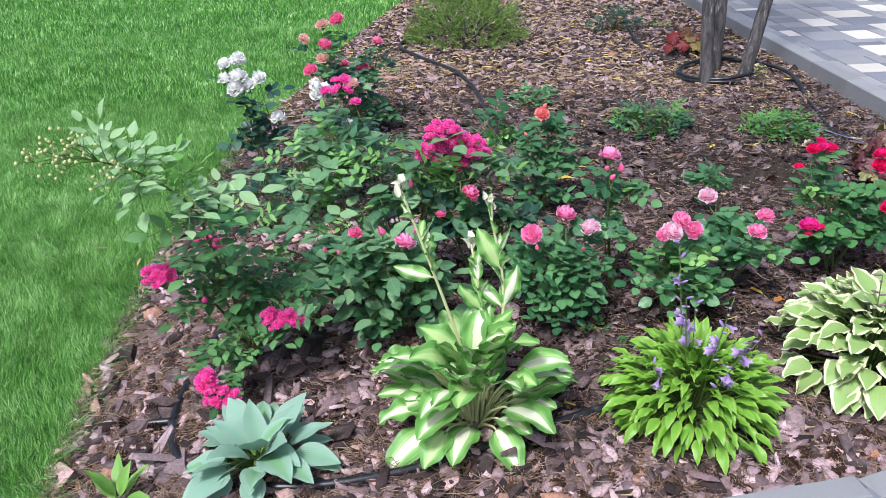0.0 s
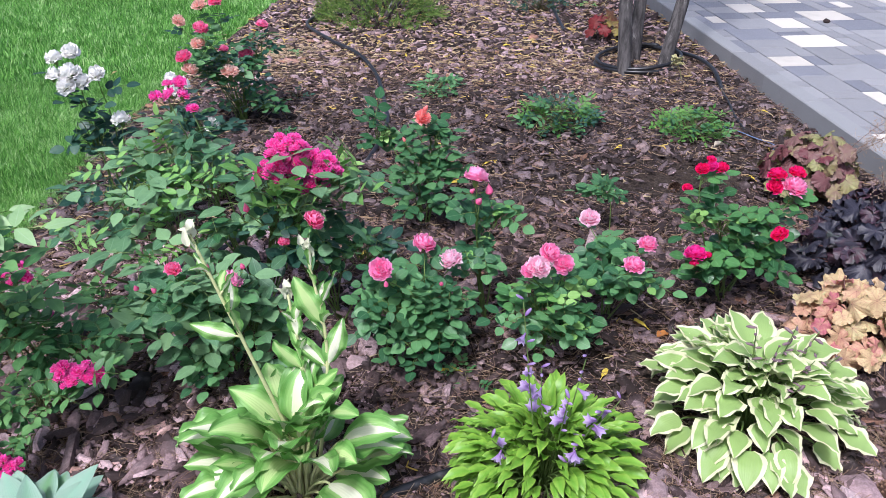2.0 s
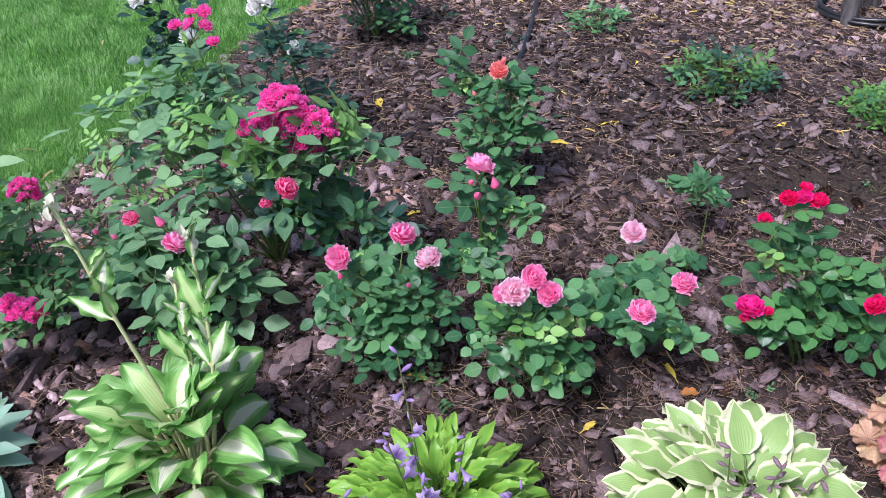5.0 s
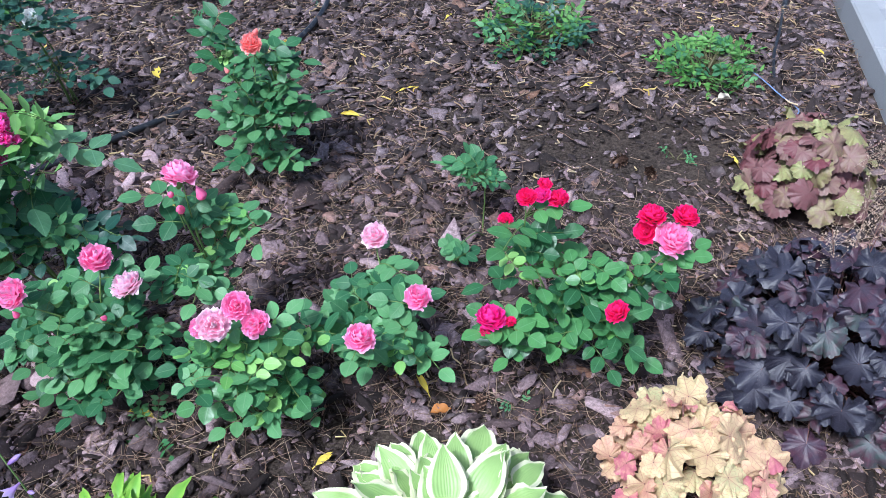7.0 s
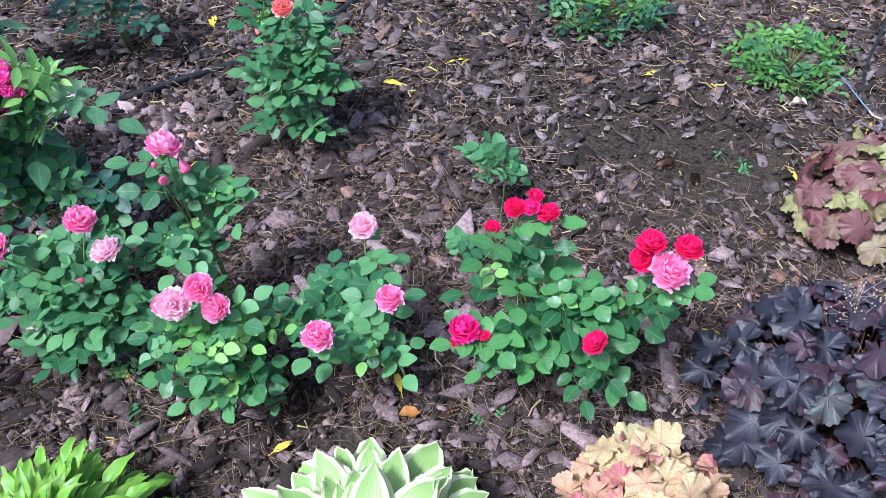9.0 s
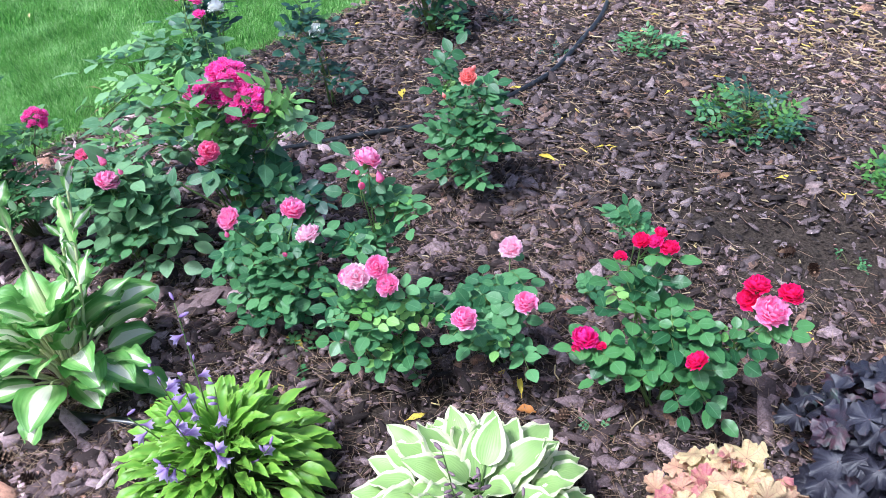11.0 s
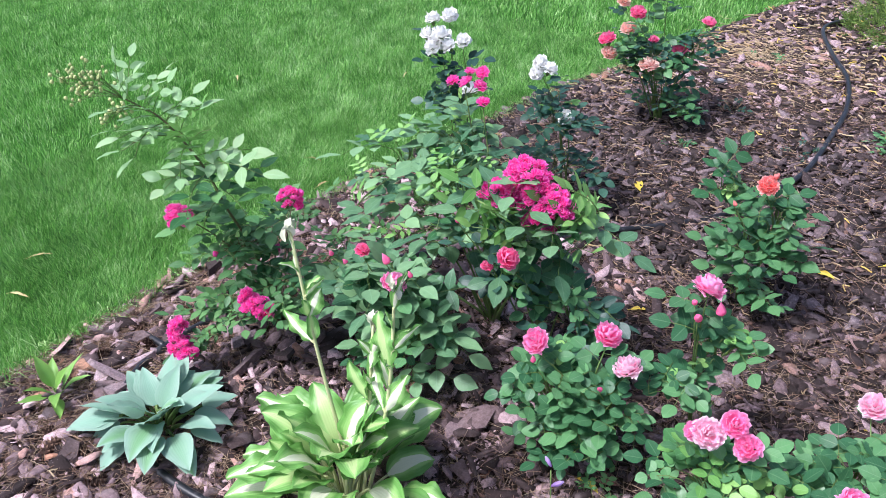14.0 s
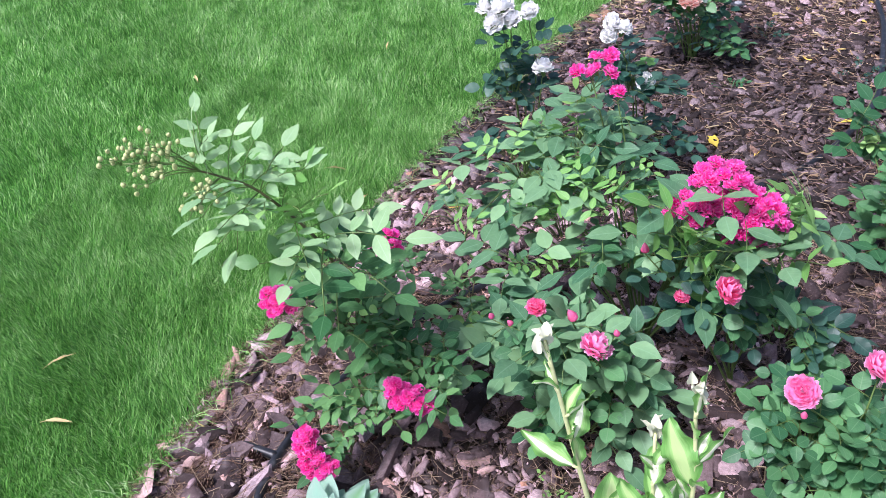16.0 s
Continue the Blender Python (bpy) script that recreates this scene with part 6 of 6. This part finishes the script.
needles(260, region(1.4, 3.2), 716, 0.03, 0.06, 0.0022, "dry_leaf", 1.6)


def straw(r, n):
    return 0.1 + r.normal(0, 0.2, n), 5.5 + r.normal(0, 0.3, n)


M["straw"] = stem_material("pale dry straw", (0.45, 0.33, 0.2), (0.6, 0.47, 0.3))
needles(420, straw, 717, 0.05, 0.16, 0.001, "straw", 0.9)


def cord():
    """A thin blue cord left in the mulch, and a dark pebble on the paving."""
    pts = spline([(x, y, float(ground_z(x, y)) + 0.018 + z) for x, y, z in ((2.38, 3.95, 0), (2.42, 3.82, 0.008), (2.46, 3.7, 0.004), (2.5, 3.6, 0), (2.47, 3.55, 0))], 16)
    v, f, u, m = tube(pts, 0.0022, 6)
    tagged(new("cord", mk("cord", v, f, [M["cord"]], u)), "thin blue cord lying in the mulch", "cord")
    v, f, u, m = tube([(0, 0, -0.018), (0, 0, -0.013), (0, 0, 0), (0, 0, 0.012), (0, 0, 0.016)], [0.008, 0.02, 0.026, 0.016, 0.004], 9)
    v += np.array([noise.noise((p[0] * 60, p[1] * 60, p[2] * 60)) for p in v])[:, None] * 0.006
    ob = tagged(new("pebble", mk("pebble", v, f, [M["bark"]], u)), "dark lump lying on the pale paving", "pebble")
    ob.location = (3.98, 5.55, 0.145)


cord()


# ---- fallen leaves, cones ----
def fallen_leaf(label, at, ln, wd, key, turn, seed):
    r = np.random.default_rng(seed)
    v, f, u, m = arc_leaf(r, 0.012, ln, wd, 18, -16, narrow_shape, r.uniform(0.3, 0.9), 0.12, 8, 4, r.uniform(-0.3, 0.3), 0.0012, twist=r.uniform(-0.9, 0.9))
    v[:, 2] -= v[:, 2].min()
    ob = new("fallen_leaf", mk("fallen_leaf", v, f, [M[key], M[key]], u, m))
    ob.matrix_world = pose(at[0], at[1], float(ground_z(*at)) + 0.014, 0, 0, turn)
    return tagged(ob, label, "fallen leaf", "fallen leaves on the mulch")


def plain_leaf(name, c1, c2):
    k = Nodes(name)
    return k.done(k.mix(k.noise(60, k.coord("Object"), 3.0), c1, c2), 0.6, 0.3, 0.2)


M["yellow_leaf"] = plain_leaf("yellow fallen leaf", (0.66, 0.47, 0.03), (0.72, 0.6, 0.12))
M["beige_leaf"] = plain_leaf("beige dry leaf", (0.5, 0.42, 0.32), (0.66, 0.6, 0.5))
M["dry_tan"] = plain_leaf("tan dry leaf", (0.5, 0.38, 0.16), (0.62, 0.5, 0.26))
M["brown_leaf"] = plain_leaf("orange-brown fallen leaf", (0.36, 0.13, 0.03), (0.5, 0.22, 0.06))
for i, (x, y, l, w, a) in enumerate(((0.165, 3.66, 0.09, 0.035, 120), (1.07, 3.64, 0.08, 0.022, 30), (0.973, 3.47, 0.075, 0.02, 170), (1.335, 2.265, 0.075, 0.016, 120), (0.72, 2.15, 0.07, 0.025, 170), (0.29, 3.64, 0.05, 0.02, 70), (2.0, 2.85, 0.06, 0.02, 140), (2.24, 3.27, 0.06, 0.016, 110), (1.95, 2.62, 0.08, 0.018, 10), (0.45, 2.9, 0.06, 0.018, 30), (1.25, 2.75, 0.05, 0.014, 160), (1.9, 6.3, 0.07, 0.03, 40), (1.6, 5.6, 0.06, 0.025, 20), (0.9, 5.2, 0.06, 0.022, 100), (1.2, 4.2, 0.06, 0.018, 60), (1.75, 3.75, 0.06, 0.018, 20), (0.55, 3.95, 0.07, 0.02, 10), (1.1, 2.05, 0.05, 0.016, 50), (2.45, 3.55, 0.06, 0.016, 70), (2.7, 4.0, 0.06, 0.018, 120))):
    fallen_leaf("curled yellow fallen leaf on the mulch", (x, y), l, w, "yellow_leaf", a, 800 + i)
fallen_leaf("curled beige dry leaf on the mulch", (2.36, 3.86), 0.09, 0.06, "beige_leaf", 40, 831)
fallen_leaf("curled beige dry leaf on the mulch", (2.3, 3.7), 0.06, 0.04, "beige_leaf", 200, 832)
fallen_leaf("orange-brown fallen leaf on the mulch", (1.33, 2.215), 0.05, 0.03, "brown_leaf", 20, 830)
for i, (x, y, a) in enumerate(((-1.25, 1.75, 20), (-1.4, 1.9, 60), (-1.75, 1.85, 80), (-1.2, 3.1, 10), (-1.5, 4.2, 110), (-1.0, 5.6, 70), (-0.95, 2.9, 90), (-2.2, 3.6, 140))):
    ob = fallen_leaf("dry yellow leaf lying on the lawn", (x, y), 0.08, 0.012, "dry_tan", a, 840 + i)
    ob.location.z = 0.012


def cone_material():
    k = Nodes("pine cone scale")
    u, v = k.uv()
    col = k.mix(k.step(v, 0.55, 0.95), (0.05, 0.028, 0.02), (0.24, 0.15, 0.1))
    return k.done(col, 0.8, 0.2)


M["cone"] = cone_material()


def cone_mesh(seed):
    """An open pine cone lying along +x: scales in a spiral round a core."""
    r = np.random.default_rng(seed)
    pieces = [tube([(-0.02, 0, 0), (-0.008, 0, 0), (0.012, 0, 0), (0.024, 0, 0)], [0.006, 0.01, 0.008, 0.002], 6)]
    for i in range(46):
        t = i / 46
        rad = 0.019 * math.sin(math.pi * (0.2 + 0.75 * t)) ** 0.7
        sc = arc_leaf(r, 0, 0.6 * rad + 0.006, 0.011, 50 - 20 * t, 20, hosta_shape, -0.3, 0, 3, 2)
        pieces.append(moved(sc, pose(0, 0, 0, i * 137.5, 0, 0) @ pose(-0.02 + 0.042 * t, 0, 0.004, 0, -28, 0)))
    v, f, u, m = join(pieces)
    return mk("pine_cone", v, f, [M["cone"]], u, smooth=False)


CONES = [cone_mesh(1), cone_mesh(2), cone_mesh(3)]
r = np.random.default_rng(90)
spots = [(0.98, 1.52), (1.06, 1.5), (1.1, 1.42), (1.2, 1.46), (1.24, 1.55), (0.9, 1.52), (0.78, 1.45), (0.66, 1.44), (0.5, 1.52), (0.44, 1.56), (-0.58, 2.0), (-0.64, 1.86), (-0.55, 2.1), (-0.72, 1.75), (-0.3, 1.45), (0.3, 1.49), (1.0, 1.46), (0.93, 1.45), (1.12, 1.47), (1.16, 1.52), (0.62, 1.5), (0.55, 1.46), (0.7, 1.43), (1.28, 1.5), (1.33, 1.48), (0.02, 1.42), (0.1, 1.46), (-0.05, 1.4), (0.2, 1.43), (-0.42, 1.48), (-0.5, 1.45), (-0.66, 1.95), (-0.7, 2.05), (-0.74, 1.9), (-0.68, 2.2), (-0.62, 2.02), (-0.56, 1.48), (0.42, 1.48), (0.47, 1.43), (1.5, 1.5), (1.62, 1.52), (1.95, 3.22), (1.86, 3.28), (1.45, 2.25), (0.36, 1.44), (0.85, 1.41)]
for x, y in spots:
    ob = new("pine_cone", CONES[int(r.integers(3))])
    ob.matrix_world = pose(x, y, float(ground_z(x, y)) + 0.02, r.uniform(0, 360), r.uniform(-25, 25), r.uniform(0, 360)) @ Matrix.Scale(r.uniform(0.9, 1.3), 4)
    tagged(ob, "open brown pine cone on the mulch", "pine cone", "pine cones on the mulch")


# the chips nearest to the path, one by one
def single_chips(n, reg, size, seed):
    p, tri = chips(n, reg, size, seed, 0.008, 0.022)
    for q in p:
        c = q.mean(0)
        ob = part("bark_chip", mk("bark_chip", q - c, tri, [M["bark"]], smooth=False), bed, Matrix.Translation(c))


single_chips(200, region(1.36, 1.7, -0.85, 1.9), 0.05, 721)
single_chips(100, region(1.6, 2.4, -0.85, -0.3), 0.085, 722)
